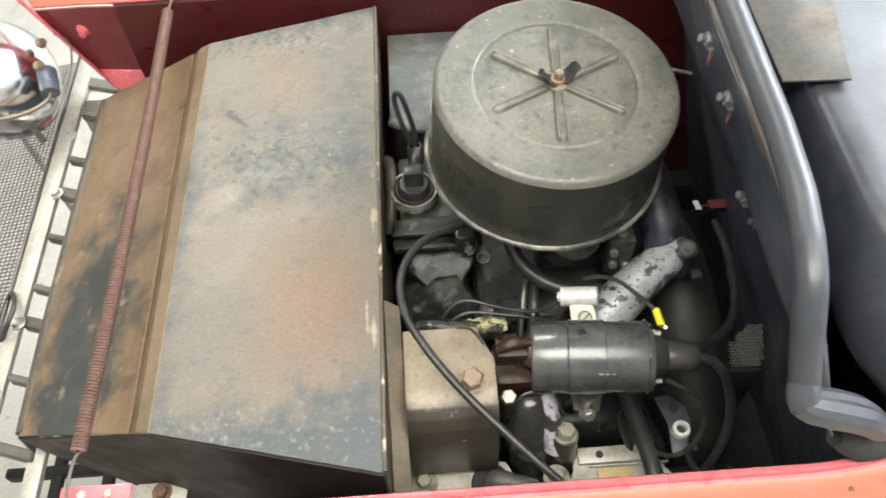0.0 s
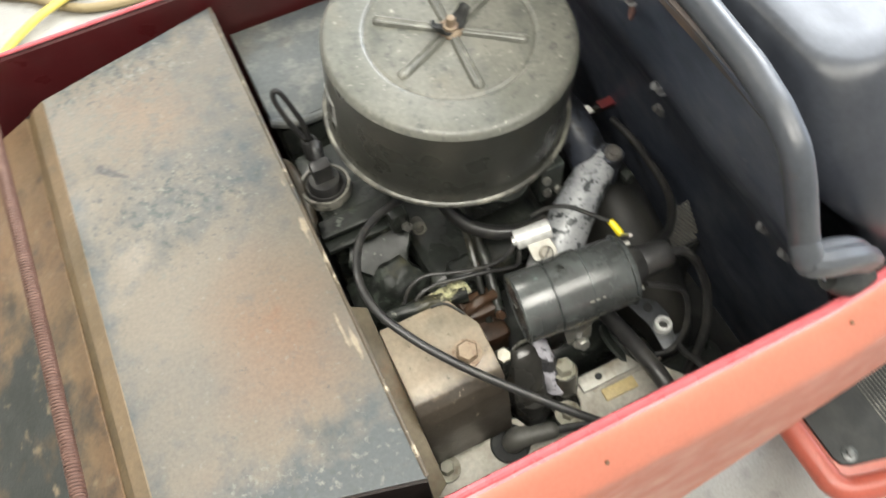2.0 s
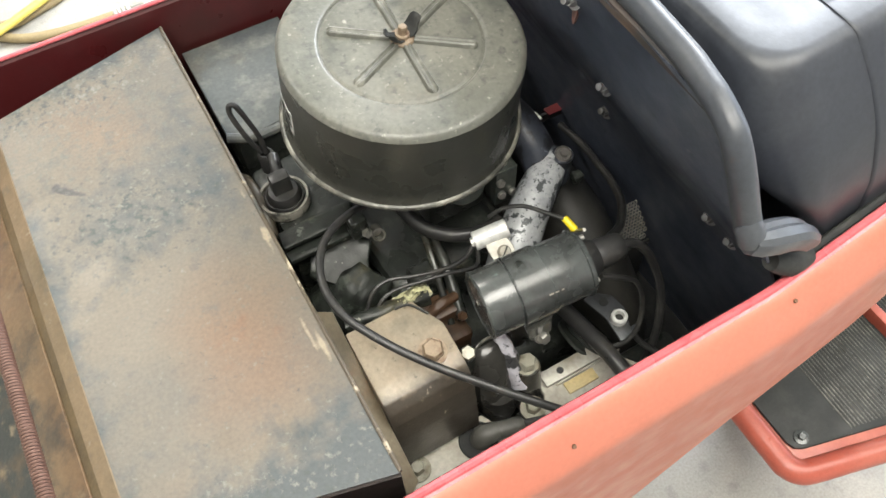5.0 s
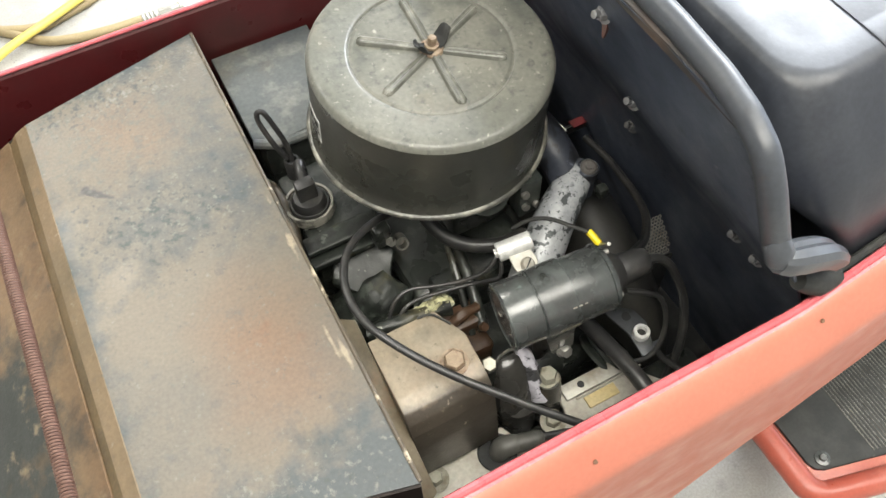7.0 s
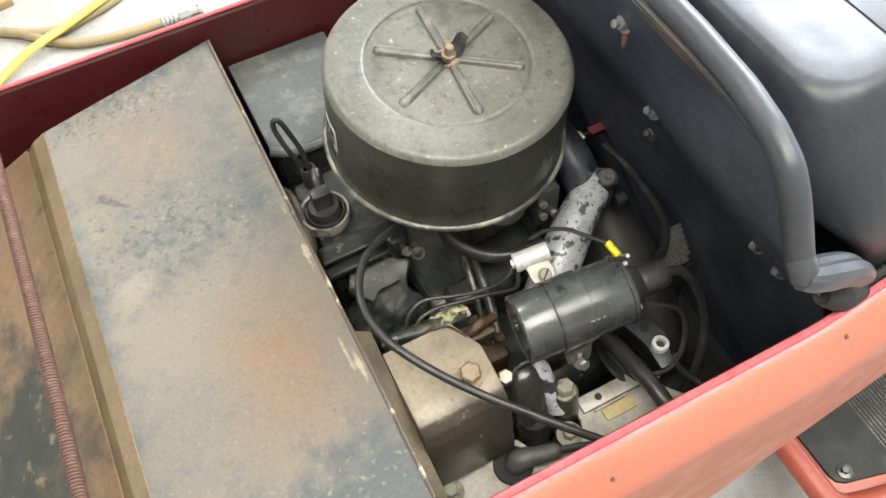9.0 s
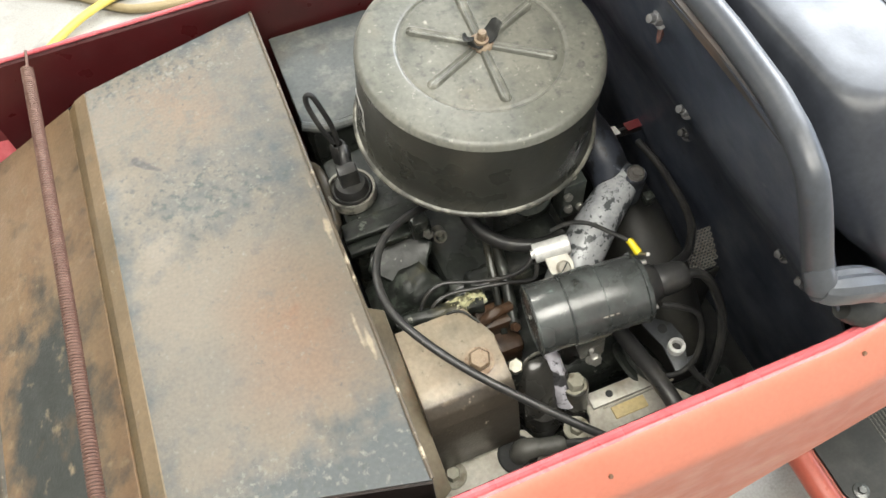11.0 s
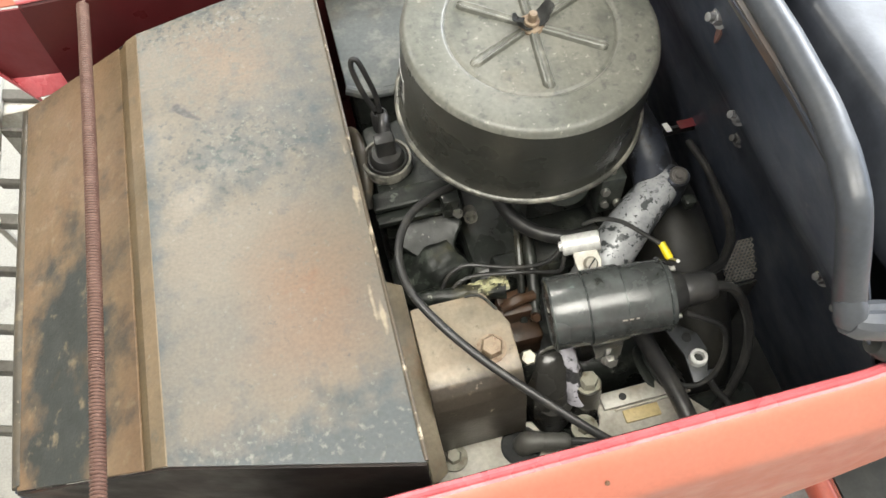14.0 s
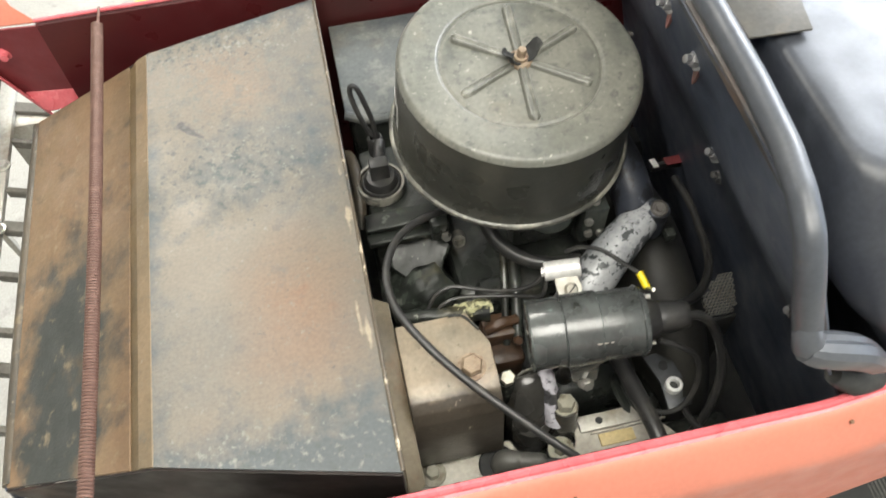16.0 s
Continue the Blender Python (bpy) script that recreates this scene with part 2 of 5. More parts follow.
M_NUT = material("dull_plated_nut", (0.30, 0.30, 0.31), 0.36, 0.6, [((0.14, 0.12, 0.09), 70, 0.5, 0.7, 6)], bump=0.2)
M_BOLT = material("dull_pale_bolt", (0.26, 0.25, 0.20), 0.42, 0.25, [((0.13, 0.11, 0.075), 80, 0.48, 0.64, 7)], bump=0.25)
M_LABEL = material("yellowed_label", (0.50, 0.40, 0.20), 0.5, 0.0, [((0.28, 0.23, 0.14), 50, 0.5, 0.66, 7)], bump=0.15)
M_BOOT = material("dusty_grey_rubber", (0.080, 0.078, 0.070), 0.45, 0.0, [((0.10, 0.098, 0.088), 40, 0.5, 0.7, 7)], bump=0.2)
M_BOOTPALE = material("worn_pale_print", (0.26, 0.255, 0.235), 0.55, 0.0, [((0.09, 0.088, 0.08), 200, 0.5, 0.6, 6)], bump=0)
M_PEEL = material("peeling_silver_paint", (0.38, 0.39, 0.40), 0.5, 0.15, [((0.22, 0.23, 0.245), 24, 0.48, 0.64, 8), ((0.050, 0.056, 0.058), 78, 0.55, 0.565, 10), ((0.05, 0.055, 0.056), 200, 0.60, 0.64, 5), ((0.075, 0.082, 0.098), 60, 0.60, 0.72, 8, (0.140, 0.008, 0.32, 0.030, 0.026, 0.34))], bump=0.4, bump_scale=180)
M_ZINC = material("zinc_plated_steel", (0.55, 0.54, 0.5), 0.35, 0.85, [((0.3, 0.27, 0.2), 60, 0.55, 0.7, 6)], bump=0.2)
M_COIL = material("black_coil_can", (0.044, 0.047, 0.046), 0.25, 0.0, [((0.084, 0.094, 0.092), 18, 0.46, 0.70, 9), ((0.12, 0.145, 0.14), 75, 0.64, 0.72, 7), ((0.02, 0.022, 0.02), 40, 0.60, 0.70, 6)], bump=0.2, rough_var=0.08, gloss=0.8)
M_FLY = material("dusty_dark_housing", (0.017, 0.017, 0.016), 0.6, 0.0, [((0.036, 0.034, 0.028), 9, 0.46, 0.70, 8), ((0.022, 0.022, 0.021), 26, 0.52, 0.70, 9), ((0.12, 0.115, 0.10), 140, 0.67, 0.74, 6)], bump=0.4, bump_scale=160)
M_FOOT = material("worn_deep_red_paint", (0.360, 0.080, 0.052), 0.38, 0.0, [((0.42, 0.125, 0.085), 9, 0.48, 0.70, 7), ((0.20, 0.050, 0.034), 40, 0.60, 0.72, 8), ((0.44, 0.30, 0.24), 90, 0.69, 0.76, 7)], grain=0.07, bump=0.12)
M_RUBBER = material("black_rubber_cable", (0.022, 0.022, 0.022), 0.38, 0.0, [((0.05, 0.048, 0.043), 50, 0.5, 0.7, 7), ((0.11, 0.105, 0.09), 160, 0.67, 0.73, 5)], bump=0.15)
M_GUNK = material("dried_pale_oil", (0.38, 0.37, 0.22), 0.35, 0.0, [((0.10, 0.095, 0.055), 130, 0.46, 0.60, 8)], bump=0.8, bump_scale=220)
M_FLAKE = material("flaking_dark_green_paint", (0.017, 0.020, 0.017), 0.42, 0.0, [((0.038, 0.044, 0.037), 55, 0.555, 0.575, 11), ((0.070, 0.062, 0.034), 20, 0.56, 0.7, 7), ((0.010, 0.011, 0.010), 40, 0.54, 0.60, 9), ((0.100, 0.108, 0.094), 60, 0.62, 0.65, 10), ((0.24, 0.245, 0.21), 130, 0.64, 0.68, 7)], bump=1.0, bump_scale=120, gloss=0.35)
M_WHITE = material("bare_aluminium_can", (0.72, 0.72, 0.70), 0.4, 0.3, [((0.5, 0.49, 0.45), 60, 0.55, 0.7, 5)], bump=0.1)
M_YELLOW = material("yellow_plastic", (0.85, 0.68, 0.02), 0.4)
M_SPRING = material("oxidised_red_spring_wire", (0.135, 0.076, 0.060), 0.5, 0.2, [((0.21, 0.125, 0.10), 90, 0.5, 0.7, 5)], bump=0.3)
M_SLOT = material("stained_zinc_plate", (0.40, 0.39, 0.35), 0.45, 0.35, [((0.28, 0.25, 0.2), 30, 0.5, 0.7, 7)], bump=0.25)
M_MESH = material("dull_steel_wire", (0.16, 0.15, 0.14), 0.45, 0.5, bump=0)
# dull black of small parts, also shade painted on the bay's sheets
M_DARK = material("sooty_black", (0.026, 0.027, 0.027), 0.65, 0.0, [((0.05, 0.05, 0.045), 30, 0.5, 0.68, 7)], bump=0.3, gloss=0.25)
M_MAT = material("black_ribbed_rubber", (0.018, 0.020, 0.020), 0.55, 0.0, [((0.034, 0.035, 0.033), 20, 0.5, 0.7, 6), ((0.10, 0.095, 0.085), 120, 0.69, 0.75, 6)], bump=0.2, gloss=0.3)
M_RIB = material("polished_worn_rib", (0.075, 0.073, 0.064), 0.35, 0.0, [((0.18, 0.172, 0.148), 45, 0.50, 0.64, 8), ((0.035, 0.035, 0.032), 22, 0.52, 0.64, 7)], bump=0.1)
M_FLOOR = material("pale_concrete", (0.335, 0.325, 0.295), 0.62, 0.0, [((0.31, 0.30, 0.275), 3.0, 0.45, 0.7, 8), ((0.42, 0.40, 0.36), 9, 0.50, 0.68, 9), ((0.25, 0.24, 0.22), 24, 0.58, 0.72, 9), ((0.12, 0.115, 0.11), 55, 0.67, 0.72, 6), ((0.20, 0.19, 0.175), 14, 0.60, 0.74, 10)], bump=0.3, bump_scale=120)
M_WALL = material("white_painted_wall", (0.75, 0.74, 0.71), 0.7, 0.0, [((0.68, 0.67, 0.63), 2, 0.5, 0.7, 5)], bump=0.1)
M_CHROME = material("dull_chrome", (0.75, 0.76, 0.78), 0.18, 1.0, [((0.5, 0.45, 0.38), 30, 0.6, 0.75, 6)], bump=0.05, rough_var=0.08)


# ---- mesh helpers ----
ROOT = {}


def thing(name, loc, label, category, group="", kind=""):
    ob = new(name)
    ob.empty_display_size = 0.02
    ob.location = loc
    ROOT[ob.name] = Vector(loc)
    return tagged(ob, label, category, group, kind)


def to_object(name, bm, mat, off, parent=None, label="", smooth=35):
    bm.normal_update()
    me = bpy.data.meshes.new(name)
    bm.transform(Matrix.Translation(-off))
    bm.to_mesh(me)
    bm.free()
    me.materials.append(mat)
    me.shade_smooth()
    me.set_sharp_from_angle(angle=radians(smooth))
    ob = new(name, me)
    if parent:
        ob.parent = parent
    else:
        ob.location = off
    ROOT[ob.name] = off
    if label:
        ob["label"] = label
    return ob


def part(name, bm, mat, parent, label="", smooth=35):
    return to_object(name, bm, mat, ROOT[parent.name], parent, label, smooth)


def single(name, bm, mat, label, category, group="", kind="", smooth=35):
    vs = [v.co for v in bm.verts]
    off = Vector((sum(v.x for v in vs) / len(vs), sum(v.y for v in vs) / len(vs), min(v.z for v in vs)))
    return tagged(to_object(name, bm, mat, off, None, "", smooth), label, category, group, kind)


def box(x0, x1, y0, y1, z0, z1, bevel=0.0, seg=2, bm=None, m=None):
    b = bmesh.new()
    bmesh.ops.create_cube(b, size=1)
    bmesh.ops.scale(b, vec=(x1 - x0, y1 - y0, z1 - z0), verts=b.verts)
    bmesh.ops.translate(b, vec=((x0 + x1) / 2, (y0 + y1) / 2, (z0 + z1) / 2), verts=b.verts)
    if bevel:
        bmesh.ops.bevel(b, geom=list(b.edges), offset=bevel, segments=seg, profile=0.5, affect="EDGES")
    return join(bm, b, m)


def join(bm, b, m=None):
    if m is not None:
        b.transform(m)
    if bm is None:
        return b
    me = bpy.data.meshes.new("tmp")
    b.to_mesh(me)
    b.free()
    bm.from_mesh(me)
    bpy.data.meshes.remove(me)
    return bm


def lathe(profile, n=40, m=None, bm=None, cap=True):
    """Turn rows of (radius, height) round the z axis."""
    b = bmesh.new()
    rings = []
    for r, z in profile:
        if r < 1e-6:
            rings.append([b.verts.new((0, 0, z))])
        else:
            rings.append([b.verts.new((r * math.cos(2 * math.pi * i / n), r * math.sin(2 * math.pi * i / n), z)) for i in range(n)])
    for a, c in zip(rings, rings[1:]):
        if len(a) == 1 and len(c) == 1:
            continue
        for i in range(n):
            j = (i + 1) % n
            if len(a) == 1:
                b.faces.new((a[0], c[i], c[j]))
            elif len(c) == 1:
                b.faces.new((a[i], a[j], c[0]))
            else:
                b.faces.new((a[i], a[j], c[j], c[i]))
    if cap:
        for ring in (rings[0], rings[-1]):
            if len(ring) > 1:
                b.faces.new(ring)
    bmesh.ops.recalc_face_normals(b, faces=b.faces)
    return join(bm, b, m)


def smooth_path(pts, step=6):
    P = [Vector(p) for p in pts]
    if len(P) < 3:
        return P
    out = []
    for i in range(len(P) - 1):
        p0, p1, p2, p3 = P[max(i - 1, 0)], P[i], P[i + 1], P[min(i + 2, len(P) - 1)]
        for k in range(step):
            t = k / step
            out.append(0.5 * (2 * p1 + (p2 - p0) * t + (2 * p0 - 5 * p1 + 4 * p2 - p3) * t * t + (3 * p1 - p0 - 3 * p2 + p3) * t ** 3))
    return out + [P[-1]]


def tube(pts, r, n=12, step=6, bm=None, section=None):
    """Sweep a round (or given) section along a smoothed line; r may be a list, one radius for each given point."""
    path = smooth_path(pts, step)
    b = bmesh.new()
    up = Vector((0, 0, 1))
    prev = None
    rings = []
    for i, p in enumerate(path):
        d = (path[min(i + 1, len(path) - 1)] - path[max(i - 1, 0)]).normalized()
        if prev is None:
            side = d.cross(up if abs(d.z) < 0.9 else Vector((1, 0, 0))).normalized()
        else:
            side = (prev - d * prev.dot(d)).normalized()
        prev = side
        nrm = side.cross(d).normalized()
        if isinstance(r, (list, tuple)):
            f = i / (len(path) - 1) * (len(r) - 1)
            k = min(int(f), len(r) - 2)
            rad = r[k] + (r[k + 1] - r[k]) * (f - k)
        else:
            rad = r
        sec = section or [(math.cos(2 * math.pi * q / n), math.sin(2 * math.pi * q / n)) for q in range(n)]
        rings.append([b.verts.new(p + side * (u * rad) + nrm * (v * rad)) for u, v in sec])
    k = len(rings[0])
    for a, c in zip(rings, rings[1:]):
        for i in range(k):
            b.faces.new((a[i], a[(i + 1) % k], c[(i + 1) % k], c[i]))
    b.faces.new(rings[0])
    b.faces.new(rings[-1])
    bmesh.ops.recalc_face_normals(b, faces=b.faces)
    return join(bm, b)


def slab(poly, d, bevel=0.0, seg=2, bm=None):
    """A plate: the flat polygon (3D points) pushed out by the vector d."""
    b = bmesh.new()
    d = Vector(d)
    lo = [b.verts.new(p) for p in poly]
    hi = [b.verts.new(Vector(p) + d) for p in poly]
    b.faces.new(lo)
    b.faces.new(hi)
    n = len(lo)
    for i in range(n):
        b.faces.new((lo[i], lo[(i + 1) % n], hi[(i + 1) % n], hi[i]))
    bmesh.ops.recalc_face_normals(b, faces=b.faces)
    if bevel:
        bmesh.ops.bevel(b, geom=list(b.edges), offset=bevel, segments=seg, profile=0.5, affect="EDGES")
    return join(bm, b)


def loft(rings, n=24, bm=None):
    """A closed skin over ellipses: rows of (centre, half width in x, half width in y, tilt of the ring about x in degrees)."""
    b = bmesh.new()
    loops = []
    for c, rx, ry, tilt in rings:
        m = Matrix.Translation(c) @ pose(0, 0, 0, tilt, 0, 0)
        loops.append([b.verts.new(m @ Vector((rx * math.cos(2 * math.pi * k / n), ry * math.sin(2 * math.pi * k / n), 0))) for k in range(n)])
    for a, c in zip(loops, loops[1:]):
        for i in range(n):
            b.faces.new((a[i], a[(i + 1) % n], c[(i + 1) % n], c[i]))
    b.faces.new(loops[0])
    b.faces.new(loops[-1])
    bmesh.ops.recalc_face_normals(b, faces=b.faces)
    return join(bm, b)


def sheet(rows, thick, bm=None):
    """A bent sheet: rows of points of equal number, thickened."""
    b = bmesh.new()
    vs = [[b.verts.new(p) for p in row] for row in rows]
    for a, c in zip(vs, vs[1:]):
        for i in range(len(a) - 1):
            b.faces.new((a[i], a[i + 1], c[i + 1], c[i]))
    bmesh.ops.recalc_face_normals(b, faces=b.faces)
    bmesh.ops.solidify(b, geom=list(b.faces), thickness=thick)
    bmesh.ops.recalc_face_normals(b, faces=b.faces)
    return join(bm, b)


def aim(loc, way, spin=0):
    return Matrix.Translation(loc) @ Vector(way).to_track_quat("Z", "Y").to_matrix().to_4x4() @ pose(0, 0, 0, 0, 0, spin)


def roughen(b, amp, scale, cuts=3, seed=0.0):
    """Make a casting uneven: split its faces and push the points along their normals by noise."""
    bmesh.ops.subdivide_edges(b, edges=[e for e in b.edges if e.calc_length() > 0.006], cuts=cuts, use_grid_fill=True)
    b.normal_update()
    for v in b.verts:
        n = noise.noise(v.co * scale + Vector((seed, 0, 0))) + 0.5 * noise.noise(v.co * scale * 2.3)
        v.co += v.normal * amp * n
    return b


def hex_head(af, h, m, washer=0.0, wt=0.0015, bm=None):
    """A hexagon bolt head, across the flats af, with a chamfered top and an optional washer."""
    R = af / math.sqrt(3)
    b = bmesh.new()
    lathe([(R, 0), (R, h * 0.8), (R * 0.84, h), (0, h)], 6, bm=b)
    if washer:
        lathe([(washer, -wt), (washer, 0), (R * 0.5, 0.0001)], 20, bm=b)
    return join(bm, b, m)


# ---- setting: a closed garage ----
single("floor", box(-4, 6, -3.5, 4.5, FLOOR - 0.1, FLOOR), M_FLOOR, "pale stained concrete garage floor", "floor", kind="structure")
single("ceiling", box(-4.1, 5.1, -3.6, 4.6, 2.9, 3.0), M_WALL, "white painted garage ceiling", "ceiling", kind="structure")
single("wall_north", box(-4, 5, 4.5, 4.6, FLOOR, 2.9), M_WALL, "white painted garage wall", "wall", kind="structure")
single("wall_south", box(-4, 5, -3.6, -3.5, FLOOR, 2.9), M_WALL, "white painted garage wall", "wall", kind="structure")
single("wall_west", box(-4.1, -4, -3.6, 4.6, FLOOR, 2.9), M_WALL, "white painted garage wall", "wall", kind="structure")
b = box(5, 5.1, -3.6, -0.75, FLOOR, 2.9)
box(5, 5.1, 1.95, 4.6, FLOOR, 2.9, bm=b)
box(5, 5.1, -0.75, 1.95, 2.45, 2.9, bm=b)
single("wall_east", b, M_WALL, "white painted garage wall with an open doorway", "wall", kind="structure")
for lx, ly, sx, sy, power in LAMPS:
    lamp = thing("ceiling_light", (lx, ly, 2.82), "white panel ceiling light", "ceiling light", "ceiling lights")
    part("batten", box(lx - sx / 2 - 0.02, lx + sx / 2 + 0.02, ly - sy / 2 - 0.02, ly + sy / 2 + 0.02, 2.83, 2.905, 0.008), M_WALL, lamp)

# ---- tractor body: side panels, bulkhead, nose ----
body = thing("tractor_body", (0, 0.5, FLOOR), "red painted garden tractor body with an open engine bay", "tractor")


def side_rows(x0, x1, y0, s, prof, n=48):
    rows = []
    for i in range(n + 1):
        x = x0 + (x1 - x0) * i / n
        rise = max(0.0, x - 0.28) * 0.17
        turn = max(0.0, x - 0.29) * 0.055 if s < 0 else 0.0
        rows.append([(x, y0 + turn + s * dy, z + rise) for dy, z in prof])
    return rows


LIP = [(0.001, 0.872), (0.0, 0.876), (0.0, 0.8835), (0.0015, 0.8868), (0.004, 0.8875), (0.0058, 0.8862), (0.0068, 0.8838), (0.009, 0.8835)]
part("rim_lip", sheet(side_rows(-0.176, 0.66, 0.232, -1, LIP, 70), 0.0016), M_LIP, body, "pink-red painted rolled rim", smooth=25)
# the outer skin; its rear lower edge is cut back on a slant
OUT = [(0.008, 0.8835), (0.0125, 0.8822), (0.019, 0.8765), (0.027, 0.8665), (0.0325, 0.8588), (0.0346, 0.8552), (0.0356, 0.851), (0.0362, 0.845)]
rows = []
for row in side_rows(-0.176, 0.66, 0.232, -1, OUT, 84):
    x = row[0][0]
    low = float(np.interp(x, (0.05, 0.08, 0.18, 0.28, 0.34, 0.40, 0.45, 0.52, 0.66), (0.44, 0.46, 0.59, 0.712, 0.738, 0.766, 0.83, 0.885, 0.92)))
    last = row[-1]
    for k in range(1, 7):
        row.append((x, last[1] - 0.0010 * k, last[2] + (low - last[2]) * k / 6 if low < last[2] else last[2]))
    rows.append([(p[0], p[1], max(p[2], low)) for p in row])
panel = part("side_panel", sheet(rows, 0.002), M_RED, body, "sun-faded coral red side panel", smooth=40)
for x, dy, z in ((0.098, 0.0245, 0.8695), (0.30, 0.018, 0.8805)):
    b = lathe([(0.0018, -0.001), (0.0015, 0.0002), (0, 0.0003)], 9, aim((x, 0.232 - dy - 0.001, z + 0.001), (0, -0.65, 0.75)))
    part("paint_chip", b, M_RUST, panel, "rust brown paint chip")

# far side panel, plain inside face, top rim thin
FAR = [(0.0, 0.50), (0.0, 0.70), (0.0, 0.865), (0.001, 0.882), (0.004, 0.886), (0.008, 0.884), (0.03, 0.86), (0.045, 0.70)]
part("side_panel", sheet(side_rows(-0.290, 0.66, 0.768, 1, FAR, 30), 0.0018), M_RED_SHADED, body, "red side panel, its inner face coloured dark for shade", smooth=30)
part("rim_lip", tube([(-0.290, 0.771, 0.887), (0.0, 0.771, 0.888), (0.28, 0.771, 0.888)], 0.0022, 8), M_LIP, body, "pink-red painted rim edge")
# far nose cheek with folded flanges: cheek darkened for shade, flanges paler as lit
cheek = [(-0.288, 0.7705, 0.882), (-0.33, 0.785, 0.873), (-0.398, 0.812, 0.852), (-0.346, 0.812, 0.735), (-0.285, 0.790, 0.752), (-0.240, 0.770, 0.76)]
b = bmesh.new()
vs = [b.verts.new(p) for p in cheek]
b.faces.new(vs)
bmesh.ops.triangulate(b, faces=b.faces)
bmesh.ops.recalc_face_normals(b, faces=b.faces)
bmesh.ops.solidify(b, geom=list(b.faces), thickness=0.002)
part("nose_cheek", b, M_CHEEK, body, "red nose side panel, coloured darker for shade")
part("nose_flange", slab([(-0.410, 0.812, 0.885), (-0.346, 0.812, 0.729), (-0.338, 0.800, 0.731), (-0.402, 0.798, 0.887)], (-0.004, 0, -0.002), 0.0012), M_LIP, body, "red folded front flange")
part("nose_flange", slab([(-0.362, 0.812, 0.764), (-0.250, 0.7745, 0.790), (-0.254, 0.762, 0.779), (-0.340, 0.792, 0.745)], (0, 0.001, -0.002), 0.0006), M_LIP, body, "red bottom flange, coloured paler as lit")
part("nose_flange", slab([(-0.288, 0.772, 0.885), (-0.33, 0.786, 0.876), (-0.398, 0.813, 0.855), (-0.43, 0.86, 0.870), (-0.335, 0.84, 0.885), (-0.315, 0.80, 0.887)], (0, 0, -0.002), 0.0006), M_RED, body, "red top flange with a torn edge, coloured paler as lit")
part("nose_stud", lathe([(0.008, 0), (0.008, 0.004), (0.004, 0.006), (0.004, 0.012), (0, 0.012)], 16, aim((-0.345, 0.797, 0.835), (0, -1, 0))), M_LIP, body, "red painted stud")
# spring bracket on the near rim
br = part("spring_bracket", box(-0.232, -0.184, 0.214, 0.2505, 0.885, 0.8885, 0.001), M_LIP, body, "red spring bracket with two rivets")
for x in (-0.217, -0.199):
    part("rivet", lathe([(0.003, 0), (0.0026, 0.0015), (0, 0.002)], 12, Matrix.Translation((x, 0.244, 0.8885))), M_SLOT, br, "bare rivet")
part("bracket_leg", box(-0.228, -0.188, 0.214, 0.218, 0.80, 0.886, 0.001), M_LIP, body)
# frame, pan and inner sheet under the engine, black to stand for shade
part("frame_rail", box(-0.10, 0.60, 0.262, 0.292, 0.50, 0.56, 0.004), M_DARK, body, "black frame rail")
part("frame_rail", box(-0.10, 0.60, 0.73, 0.76, 0.50, 0.56, 0.004), M_DARK, body, "black frame rail")
part("shade_pan", box(-0.12, 0.70, 0.255, 0.766, 0.496, 0.500), M_DARK, body, "black pan added under the engine to keep the bay dark")
part("inner_shade", sheet([[(-0.17, 0.236, 0.862), (-0.17, 0.25, 0.62), (-0.17, 0.262, 0.50)], [(0.66, 0.236, 0.862), (0.66, 0.25, 0.62), (0.66, 0.262, 0.50)]], 0.0015), M_DARK, body, "black sheet inside the side panel, standing for shade")
for leg_x, leg_y in ((-0.30, 0.30), (-0.30, 0.74), (0.62, 0.30), (0.62, 0.74)):
    part("frame_leg", box(leg_x - 0.03, leg_x + 0.03, leg_y - 0.03, leg_y + 0.03, FLOOR, 0.50, 0.004), M_DARK, body, "black support under the frame")


BULK_Y = (0.232, 0.240, 0.250, 0.258, 0.265, 0.272, 0.280, 0.290, 0.30, 0.32, 0.34, 0.506)
BULK_Z = (0.925, 0.938, 0.966, 0.993, 1.011, 1.023, 1.032, 1.038, 1.041, 1.0445, 1.046, 1.050)


def bulk_top(y):
    return float(np.interp(y if y < 0.506 else 1.012 - y, BULK_Y, BULK_Z))


def bulk_x(z):
    return 0.2505 + (1.010 - z) * 0.33 if z > 0.925 else (0.27855 + (0.925 - z) * 0.54 if z > 0.82 else 0.33525 + (0.82 - z) * 0.25)


rows = []
for i in range(49):
    y = 0.240 + (0.766 - 0.240) * i / 48
    top = bulk_top(y)
    zs = [top + (0.925 - top) * k / 5 for k in range(5)] if top > 0.93 else []
    zs += [min(top, 0.925) + (0.4985 - min(top, 0.925)) * k / 8 for k in range(9)]
    while len(zs) < 14:
        zs.insert(0, zs[0])
    rows.append([(bulk_x(z) + 0.0006 * math.sin(y * 40 + z * 23), y, z) for z in zs])
b = sheet(rows, 0.002)
bmesh.ops.remove_doubles(b, verts=b.verts, dist=1e-6)
part("bulkhead", b, M_BULKHEAD, body, "scuffed black painted bulkhead plate")
# added black sheet that puts shade behind the bulkhead
rows = []
for i in range(25):
    y = 0.241 + (0.765 - 0.241) * i / 24
    rows.append([(bulk_x(z) + 0.005, y, z + 0.002) for z in (min(bulk_top(y) - 0.02, 0.935), 0.88, 0.82, 0.70, 0.51)])
